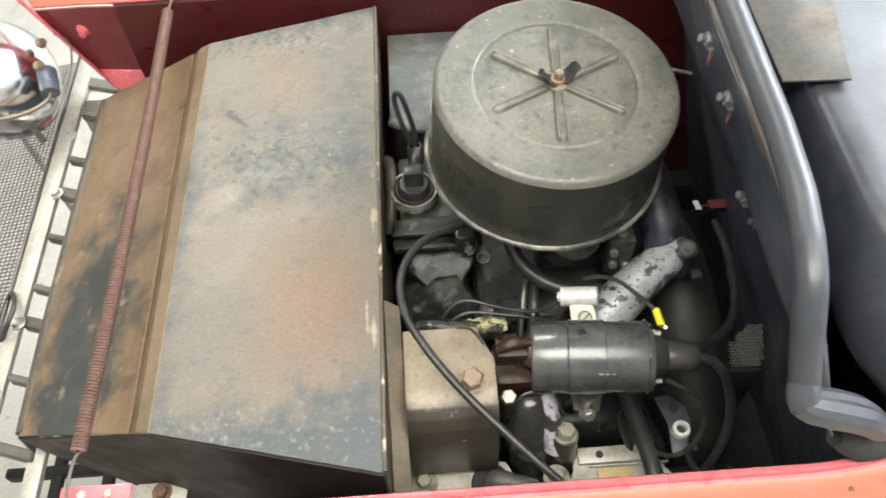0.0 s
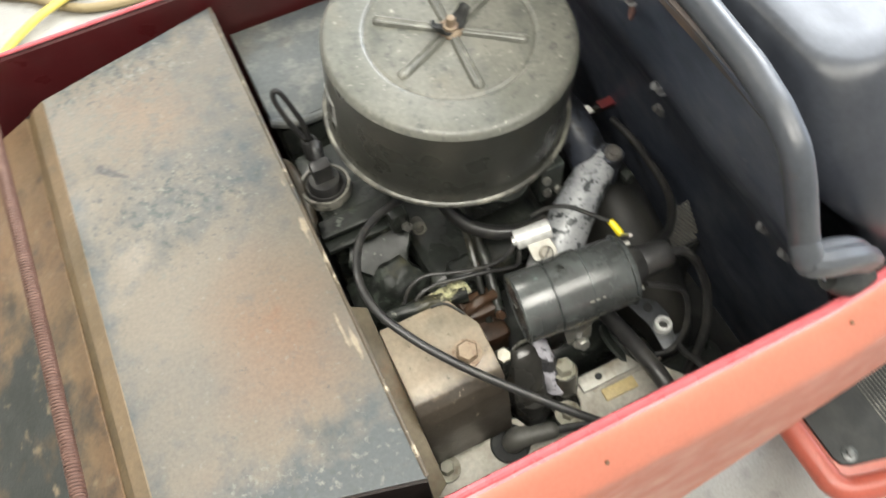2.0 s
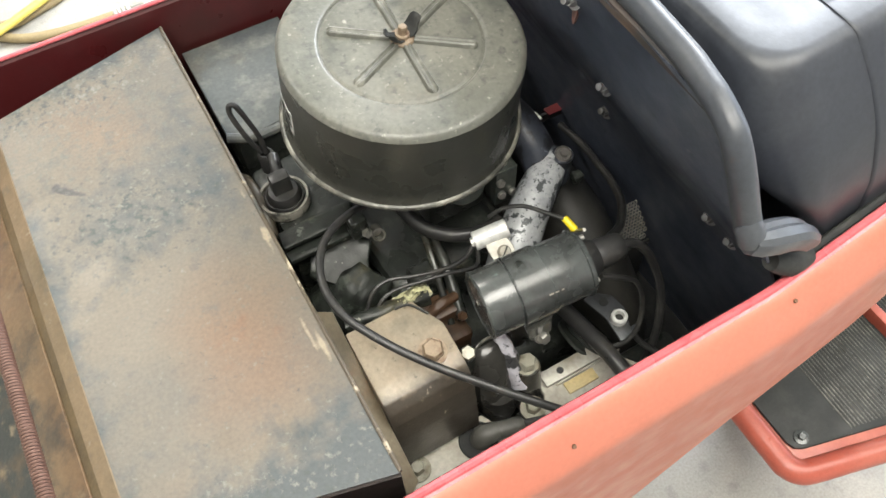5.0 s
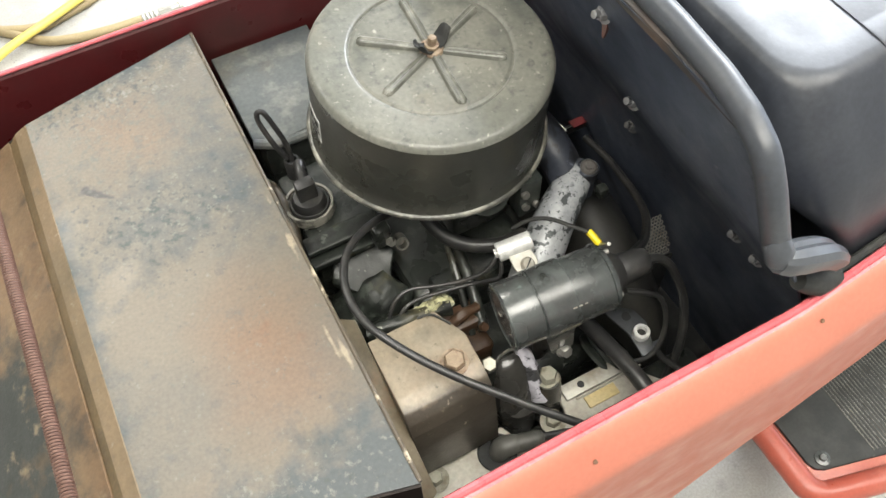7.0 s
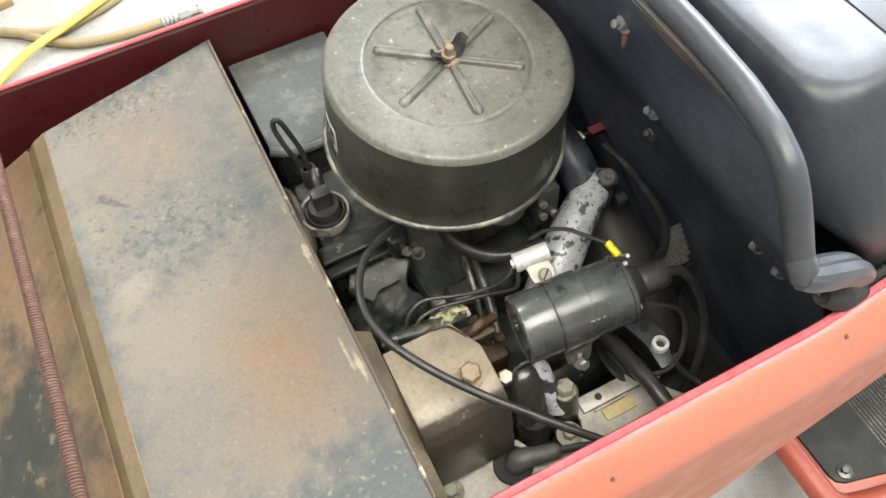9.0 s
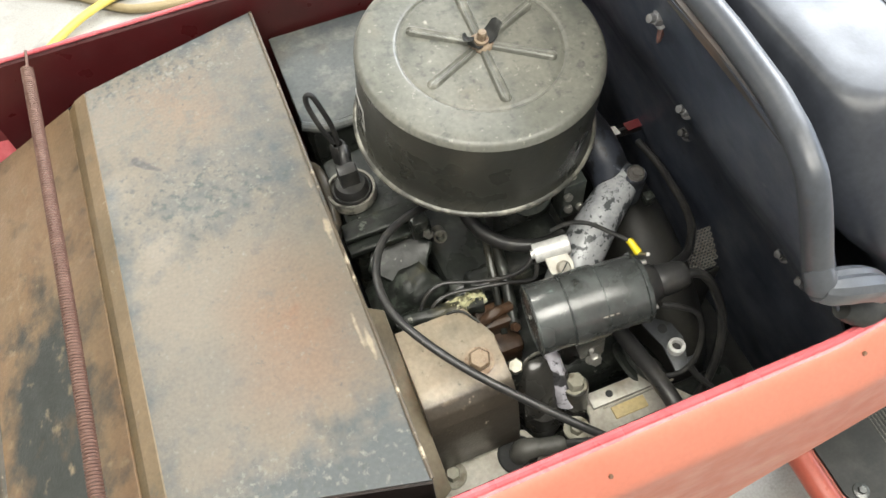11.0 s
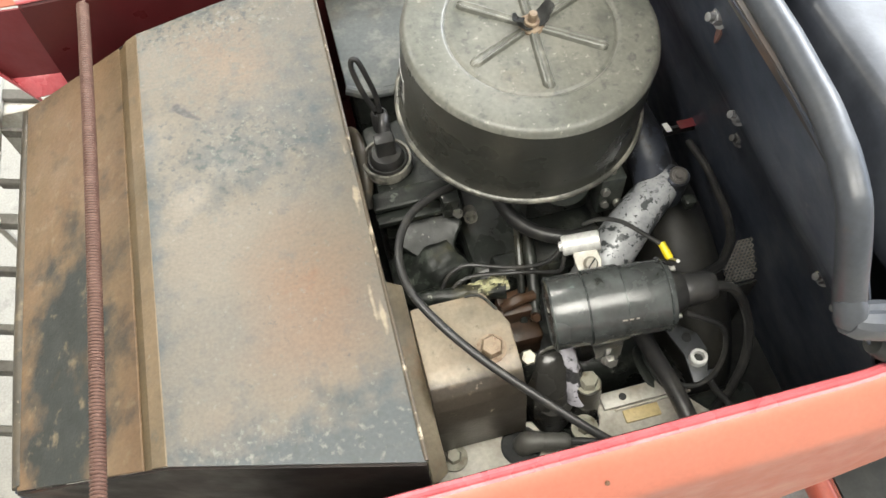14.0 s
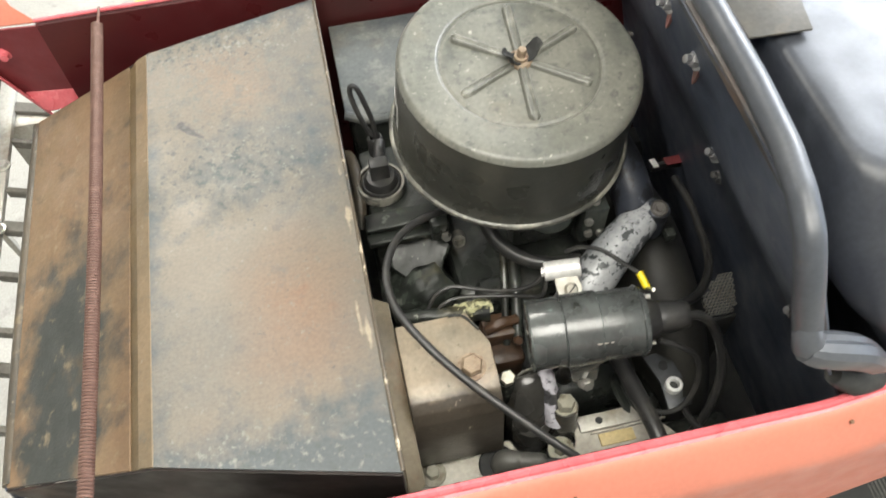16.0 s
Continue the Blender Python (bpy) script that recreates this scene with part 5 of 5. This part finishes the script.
for k in range(1, len(run) - 2):
    side = Vector((-0.42, -0.40, 0.81)) * 0.0040
    b = tube([run[k] + side, run[k].lerp(run[k + 1], 0.30 + 0.35 * (k % 3 == 0) + 0.15 * (k % 2)) + side], 0.0007, 6, 1)
    part("print_bar", b, M_BOOTPALE, printed, "worn pale print")
wire("low_tension_wire", [(0.205, 0.317, 0.846), (0.222, 0.311, 0.838), (0.238, 0.306, 0.822), (0.243, 0.297, 0.795), (0.236, 0.288, 0.770), (0.222, 0.286, 0.758), (0.208, 0.295, 0.752), (0.200, 0.315, 0.756)], 0.0023, "thin black wire looping below the coil", group="cables")
wire("low_tension_wire", [(0.236, 0.288, 0.757), (0.240, 0.280, 0.750), (0.247, 0.268, 0.746), (0.250, 0.255, 0.744)], 0.0030, "short black wire end beside the bracket", group="cables")
wire("points_wire", [(0.1385, 0.4085, 0.827), (0.130, 0.404, 0.820), (0.118, 0.405, 0.812), (0.100, 0.412, 0.804), (0.082, 0.420, 0.800), (0.060, 0.428, 0.799), (0.044, 0.426, 0.792), (0.034, 0.418, 0.780)], 0.0018, "thin black wire from the condenser", group="cables")
wire("points_wire", [(0.140, 0.405, 0.823), (0.135, 0.396, 0.812), (0.128, 0.398, 0.806), (0.112, 0.408, 0.797), (0.088, 0.415, 0.793), (0.064, 0.420, 0.791), (0.048, 0.418, 0.786), (0.040, 0.412, 0.775)], 0.0018, "thin black wire from the condenser", group="cables")
wire("supply_wire", [(0.160, 0.420, 0.835), (0.172, 0.415, 0.846), (0.186, 0.405, 0.851), (0.200, 0.391, 0.848), (0.211, 0.379, 0.846)], 0.0019, "thin black wire over the intake pipe", group="cables")
wire("stay_rod", [(0.250, 0.737, 0.796), (0.31, 0.735, 0.777), (0.367, 0.733, 0.759)], 0.0022, "thin grey stay rod behind the air cleaner", M_ALU, "cables")
yel = thing("wire_terminal", (0.212, 0.374, 0.84), "bright yellow insulated wire terminal", "terminal")
part("sleeve", lathe([(0.0022, -0.0075), (0.0032, -0.007), (0.0034, 0.006), (0.0026, 0.0075), (0, 0.0075)], 16, aim((0.2125, 0.3735, 0.844), (0.12, -0.75, -0.15))), M_YELLOW, yel)
part("tang", tube([(0.2135, 0.366, 0.8425), (0.209, 0.352, 0.866)], 0.0016, 8), M_ZINC, yel)
hose = thing("fuel_hose", (0.19, 0.29, 0.74), "thick black rubber hose passing under the coil", "hose")
part("tube", tube([(0.190, 0.378, 0.750), (0.1925, 0.350, 0.760), (0.195, 0.325, 0.766), (0.198, 0.295, 0.770), (0.201, 0.265, 0.770), (0.203, 0.236, 0.762)], 0.0074, 16), M_RUBBER, hose)

# ---- far side: plug connector, dipstick loop ----
M_WORN_RING = material("worn_pale_ring", (0.26, 0.25, 0.215), 0.45, 0.2, [((0.06, 0.058, 0.05), 90, 0.5, 0.62, 7)], bump=0.3)
reg = thing("oil_switch", (0.018, 0.545, 0.806), "black plug connector in a pale metal ring", "switch")
part("ring", lathe([(0.0238, 0.808), (0.0238, 0.816), (0.0230, 0.8180), (0.0206, 0.8180), (0.0196, 0.812)], 40, Matrix.Translation((0.0165, 0.547, 0)), cap=False), M_WORN_RING, reg, "pale worn metal ring")
part("body", lathe([(0.0190, 0.806), (0.0190, 0.819), (0.0180, 0.8205), (0.0165, 0.8205), (0.0160, 0.825), (0.0135, 0.8285), (0, 0.8295)], 28, Matrix.Translation((0.017, 0.545, 0))), M_RUBBER, reg)
part("connector", box(0.008, 0.026, 0.540, 0.553, 0.822, 0.848, 0.0022, 2), M_RUBBER, reg)
part("connector_neck", tube([(0.018, 0.551, 0.838), (0.020, 0.562, 0.842), (0.0225, 0.574, 0.842)], [0.006, 0.0058, 0.0055], 14, 4), M_RUBBER, reg)
stick = thing("dipstick", (0.018, 0.598, 0.80), "dark steel dipstick with a looped handle", "dipstick")
part("loop", tube([(0.021, 0.595, 0.826), (0.020, 0.599, 0.846), (0.015, 0.604, 0.868), (0.010, 0.608, 0.884), (0.005, 0.610, 0.884), (0.004, 0.609, 0.872), (0.010, 0.602, 0.846), (0.017, 0.596, 0.828)], 0.0026, 10), M_HOSE, stick)
part("collar", lathe([(0.008, 0.80), (0.008, 0.826), (0.0065, 0.829), (0.005, 0.829), (0.0045, 0.822), (0, 0.822)], 20, Matrix.Translation((0.020, 0.593, 0))), M_HOSE, stick, "small steel collar")

# ---- hood spring: a close-wound coil with wire hooks ----
spring = thing("hood_spring", (-0.223, 0.5, 0.889), "long oxidised red coil spring stretched across the bay", "spring")
p0, p1 = Vector((-0.2215, 0.272, 0.8965)), Vector((-0.2255, 0.744, 0.892))
ax = (p1 - p0).normalized()
u = ax.cross(Vector((0, 0, 1))).normalized()
v = u.cross(ax)
turns = 178
b = bmesh.new()
rings = []
seg = 14
for i in range(turns * seg + 1):
    a = 2 * math.pi * i / seg
    t = i / (turns * seg)
    c = p0.lerp(p1, t) - Vector((0, 0, 0.006)) * (4 * t * (1 - t))
    rad = u * math.cos(a) + v * math.sin(a)
    rings.append([b.verts.new(c + rad * (0.0045 + 0.0012 * math.cos(q)) + ax * (0.0011 * math.sin(q))) for q in (0, 1.257, 2.513, 3.770, 5.027)])
for r0, r1 in zip(rings, rings[1:]):
    for i in range(5):
        b.faces.new((r0[i], r0[(i + 1) % 5], r1[(i + 1) % 5], r1[i]))
bmesh.ops.recalc_face_normals(b, faces=b.faces)
part("coil", b, M_SPRING, spring, smooth=60)
part("hook", tube([p0 + Vector((0.003, 0.002, 0)), p0 + Vector((-0.001, -0.006, 0.001)), p0 + Vector((-0.003, -0.022, -0.001)), (-0.2245, 0.241, 0.892), (-0.222, 0.236, 0.886), (-0.219, 0.240, 0.882), (-0.218, 0.248, 0.888)], 0.0013, 8), M_BAR, spring, "bare wire hook")
part("hook", tube([p1 + Vector((0, -0.002, -0.001)), p1 + Vector((0.001, 0.012, 0.0)), p1 + Vector((0.001, 0.022, 0.0)), (-0.2255, 0.773, 0.889), (-0.226, 0.776, 0.884)], 0.0013, 8), M_SPRING, spring, "bare wire hook")

# ---- grille: slotted rail, mesh and headlight ----
grille = thing("slotted_grille", (-0.38, 0.55, 0.715), "stained zinc slotted grille support", "grille")
part("rail", box(-0.407, -0.3885, 0.215, 0.93, 0.722, 0.730, 0.0015, 2), M_SLOT, grille)
part("rail", box(-0.352, -0.336, 0.215, 0.80, 0.716, 0.724, 0.0015, 2), M_SLOT, grille)
for y, wd in ((0.822, 0.016), (0.768, 0.007), (0.695, 0.007), (0.645, 0.014), (0.583, 0.007), (0.517, 0.007), (0.476, 0.012), (0.414, 0.007), (0.345, 0.010), (0.28, 0.007), (0.225, 0.012)):
    h = wd * 0.5 + 0.0006
    part("crossbar", slab([(-0.389, y + 0.007 - h, 0.716), (-0.389, y + 0.007 + h, 0.716), (-0.346, y - 0.007 + h, 0.716), (-0.346, y - 0.007 - h, 0.716)], (0, 0, 0.0115), 0.0015, 1), M_BAR, grille, "dark weathered slanting crossbar")
for x, y in ((-0.392, 0.734), (-0.398, 0.408), (-0.390, 0.645), (-0.392, 0.478)):
    part("bolt", hex_head(0.010, 0.005, aim((x, y, 0.731), (0, 0, 1)), washer=0.008), M_ZINC, grille)
part("end_leg", box(-0.405, -0.34, 0.80, 0.83, FLOOR, 0.722, 0.002), M_SLOT, grille)
part("end_leg", box(-0.405, -0.34, 0.235, 0.26, FLOOR, 0.722, 0.002), M_SLOT, grille)
for x in (-0.385, -0.33, -0.285, -0.24):
    part("lower_bar", box(x - 0.006, x + 0.006, 0.22, 0.42, 0.59, 0.60, 0.002), M_DARK, grille, "dark lower frame bar")
part("lower_rail", box(-0.44, -0.20, 0.365, 0.376, 0.585, 0.602, 0.002), M_DARK, grille, "dark lower frame rail")
mesh_t = thing("grille_mesh", (-0.44, 0.55, 0.68), "black woven wire grille mesh", "mesh")
b = bmesh.new()
for k in range(124):
    y = 0.27 + 0.0052 * k
    tube([(-0.406, y, 0.728), (-0.432, y, 0.690), (-0.52, y, 0.674)], 0.0010, 4, 1, b)
for k in range(8):
    s = k / 7
    tube([(-0.412 - 0.020 * s, 0.27, 0.727 - 0.037 * s), (-0.412 - 0.020 * s, 0.91, 0.727 - 0.037 * s)], 0.0010, 4, 1, b)
for k in range(1, 17):
    tube([(-0.432 - 0.0055 * k, 0.27, 0.690 - 0.001 * k), (-0.432 - 0.0055 * k, 0.91, 0.690 - 0.001 * k)], 0.0010, 4, 1, b)
part("weave", b, M_MESH, mesh_t, "woven steel wire")["kind"] = "stuff"
part("frame", box(-0.53, -0.52, 0.25, 0.85, 0.665, 0.680, 0.002), M_SLOT, mesh_t)
part("frame_leg", box(-0.53, -0.52, 0.84, 0.85, FLOOR, 0.67, 0.002), M_SLOT, mesh_t)
lampt = thing("headlight", (-0.46, 0.80, 0.70), "chromed headlight shell seen from behind", "headlight")
LM = aim((-0.419, 0.771, 0.823), (-0.72, 0.10, -0.62))
part("shell", lathe([(0, 0), (0.018, 0.001), (0.036, 0.006), (0.052, 0.015), (0.063, 0.030), (0.068, 0.048), (0.069, 0.06)], 48, LM, cap=False), M_CHROME, lampt, "bright chromed bowl", smooth=60)
part("rim", lathe([(0.069, 0.056), (0.0715, 0.055), (0.0735, 0.059), (0.0735, 0.064), (0.068, 0.066)], 48, LM), M_CHROME, lampt, "chromed rim")
part("socket", tube([(-0.392, 0.760, 0.806), (-0.386, 0.744, 0.806), (-0.382, 0.730, 0.803)], [0.011, 0.0105, 0.010], 20, 3), M_BULKHEAD, lampt, "dark bulb socket")
M_BRASS = material("tarnished_brass", (0.22, 0.19, 0.14), 0.45, 0.6, [((0.2, 0.14, 0.07), 60, 0.5, 0.7, 5)])
for p in ((-0.399, 0.796, 0.820), (-0.392, 0.757, 0.820)):
    part("terminal", lathe([(0.0042, -0.008), (0.0060, -0.005), (0.0060, -0.002), (0.0044, 0), (0.0044, 0.002), (0, 0.0025)], 16, aim(p, (0.75, -0.2, 0.5))), M_BRASS, lampt, "brass terminal knob")
part("clip", tube([(-0.392, 0.815, 0.815), (-0.372, 0.800, 0.818), (-0.362, 0.770, 0.815), (-0.364, 0.735, 0.806), (-0.378, 0.700, 0.792)], 0.0012, 8, 6), M_MESH, lampt, "sprung wire retaining clip")
part("stay", tube([(-0.418, 0.722, 0.735), (-0.428, 0.732, 0.765), (-0.440, 0.748, 0.785)], 0.004, 8), M_BAR, lampt, "weathered lamp stay")
wire("headlight_wire", [(-0.500, 0.715, 0.79), (-0.45, 0.700, 0.797), (-0.415, 0.700, 0.80), (-0.392, 0.708, 0.803), (-0.381, 0.719, 0.805), (-0.382, 0.731, 0.804)], 0.0022, "yellow-brown wire of the headlight", M_BRASS, "cables")
wire("headlight_wire", [(-0.43, 0.50, 0.70), (-0.405, 0.512, 0.735), (-0.392, 0.490, 0.745), (-0.398, 0.465, 0.738), (-0.425, 0.450, 0.70)], 0.0026, "black loop of headlight wire", M_RUBBER, "cables")

# ---- down between engine and bulkhead ----
plate = thing("perforated_guard", (0.352, 0.42, 0.50), "pale perforated steel guard plate", "guard")
o, across, down = Vector((0.3575, 0.4305, 0.7035)), Vector((-0.986, -0.06, 0.155)), Vector((0.185, -0.455, -0.871))
b = bmesh.new()
tilt = across.cross(down).normalized()
for j in range(13):
    for i in range(8):
        if i > (3 if j < 2 else 5 if j < 5 else 7) or (i < 1 and j > 10):
            continue
        c = o + across * (0.0046 * i + (0.0023 if j % 2 else 0)) + down * (0.0040 * j)
        lathe([(0.0027, -0.0004), (0.0027, 0.0004), (0.0017, 0.0004), (0.0017, -0.0004)], 6, aim(c, tilt), b, cap=False)
part("perforated_sheet", b, M_SLOT, plate, "small round holes in a pale sheet")["kind"] = "stuff"
part("guard_frame", box(0.328, 0.366, 0.402, 0.406, 0.50, 0.660, 0.001), M_DARK, plate)
chips = thing("reflector", (0.355, 0.584, 0.70), "small red and white reflector strip on the bulkhead", "reflector")
part("red_strip", slab([(0.3440, 0.5790, 0.7070), (0.3650, 0.5790, 0.7070), (0.3620, 0.5890, 0.7090), (0.3420, 0.5890, 0.7090)], (0, 0, 0.001)), M_CHEEK, chips, "red strip")
part("white_strip", slab([(0.3280, 0.5790, 0.7070), (0.3345, 0.5790, 0.7070), (0.3320, 0.5900, 0.7090), (0.3255, 0.5900, 0.7090)], (0, 0, 0.001)), M_WALL, chips, "white strip")
part("strip_base", box(0.328, 0.366, 0.5825, 0.5860, 0.695, 0.7068), M_DARK, chips)
# ---- hoses on the floor beyond ----
air = thing("air_hose", (-0.2, 1.83, FLOOR), "tan rubber air hose with brass fittings on the floor", "hose", "floor hoses")
part("tube", tube([(-0.60, 2.06, FLOOR + 0.012), (-0.45, 1.97, FLOOR + 0.012), (-0.40, 1.937, FLOOR + 0.012), (-0.327, 1.89, FLOOR + 0.012), (-0.262, 1.87, FLOOR + 0.012), (-0.188, 1.89, FLOOR + 0.012), (-0.125, 1.914, FLOOR + 0.012), (0.0, 1.99, FLOOR + 0.012)], 0.012, 14), material("tan_rubber", (0.30, 0.235, 0.125), 0.6, 0.0, [((0.22, 0.17, 0.09), 12, 0.5, 0.7, 5)], bump=0.2), air)
air2 = thing("air_hose", (-0.15, 1.80, FLOOR), "tan rubber air hose end with a plated coupling", "hose", "floor hoses")
part("tube", tube([(-0.354, 1.905, FLOOR + 0.010), (-0.284, 1.831, FLOOR + 0.011), (-0.224, 1.796, FLOOR + 0.011), (-0.131, 1.777, FLOOR + 0.011), (-0.035, 1.772, FLOOR + 0.011)], 0.011, 14), bpy.data.materials["tan_rubber"], air2)
b = bmesh.new()
for k in range(4):
    lathe([(0.0115, 0), (0.013, 0.003), (0.0115, 0.006)], 18, aim((-0.040 + 0.010 * k, 1.772, FLOOR + 0.0115), (1, 0.03, 0)), b)
part("ferrule", b, M_SLOT, air2, "ribbed plated ferrule")
part("coupling", hex_head(0.022, 0.030, aim((0.004, 1.773, FLOOR + 0.0115), (1, 0.03, 0))), M_SLOT, air2, "hexagon coupling")
part("coupling_end", lathe([(0.0095, 0), (0.0095, 0.02), (0.012, 0.022), (0.012, 0.03), (0, 0.03)], 20, aim((0.032, 1.774, FLOOR + 0.0115), (1, 0.03, 0))), M_ZINC, air2)
single("extension_cord", tube([(-0.60, 1.64, FLOOR + 0.012), (-0.456, 1.738, FLOOR + 0.016), (-0.427, 1.758, FLOOR + 0.02), (-0.355, 1.795, FLOOR + 0.034), (-0.29, 1.826, FLOOR + 0.036), (-0.265, 1.839, FLOOR + 0.034), (-0.19, 1.877, FLOOR + 0.034), (-0.122, 1.913, FLOOR + 0.032), (0.02, 2.0, FLOOR + 0.012)], 0.0095, 14), material("yellow_cord", (0.66, 0.53, 0.10), 0.5, 0.0, [((0.56, 0.45, 0.11), 10, 0.5, 0.7, 5)], bump=0.1), "bright yellow hose lying across the tan hose", "hose", "floor hoses")
single("cardboard_scrap", slab([(-0.50, 2.03, FLOOR), (-0.386, 2.033, FLOOR), (-0.352, 2.04, FLOOR), (-0.37, 2.10, FLOOR), (-0.50, 2.15, FLOOR)], (0, 0, 0.02), 0.002), material("brown_cardboard", (0.32, 0.21, 0.10), 0.8, bump=0.2), "brown cardboard scrap on the floor", "cardboard")
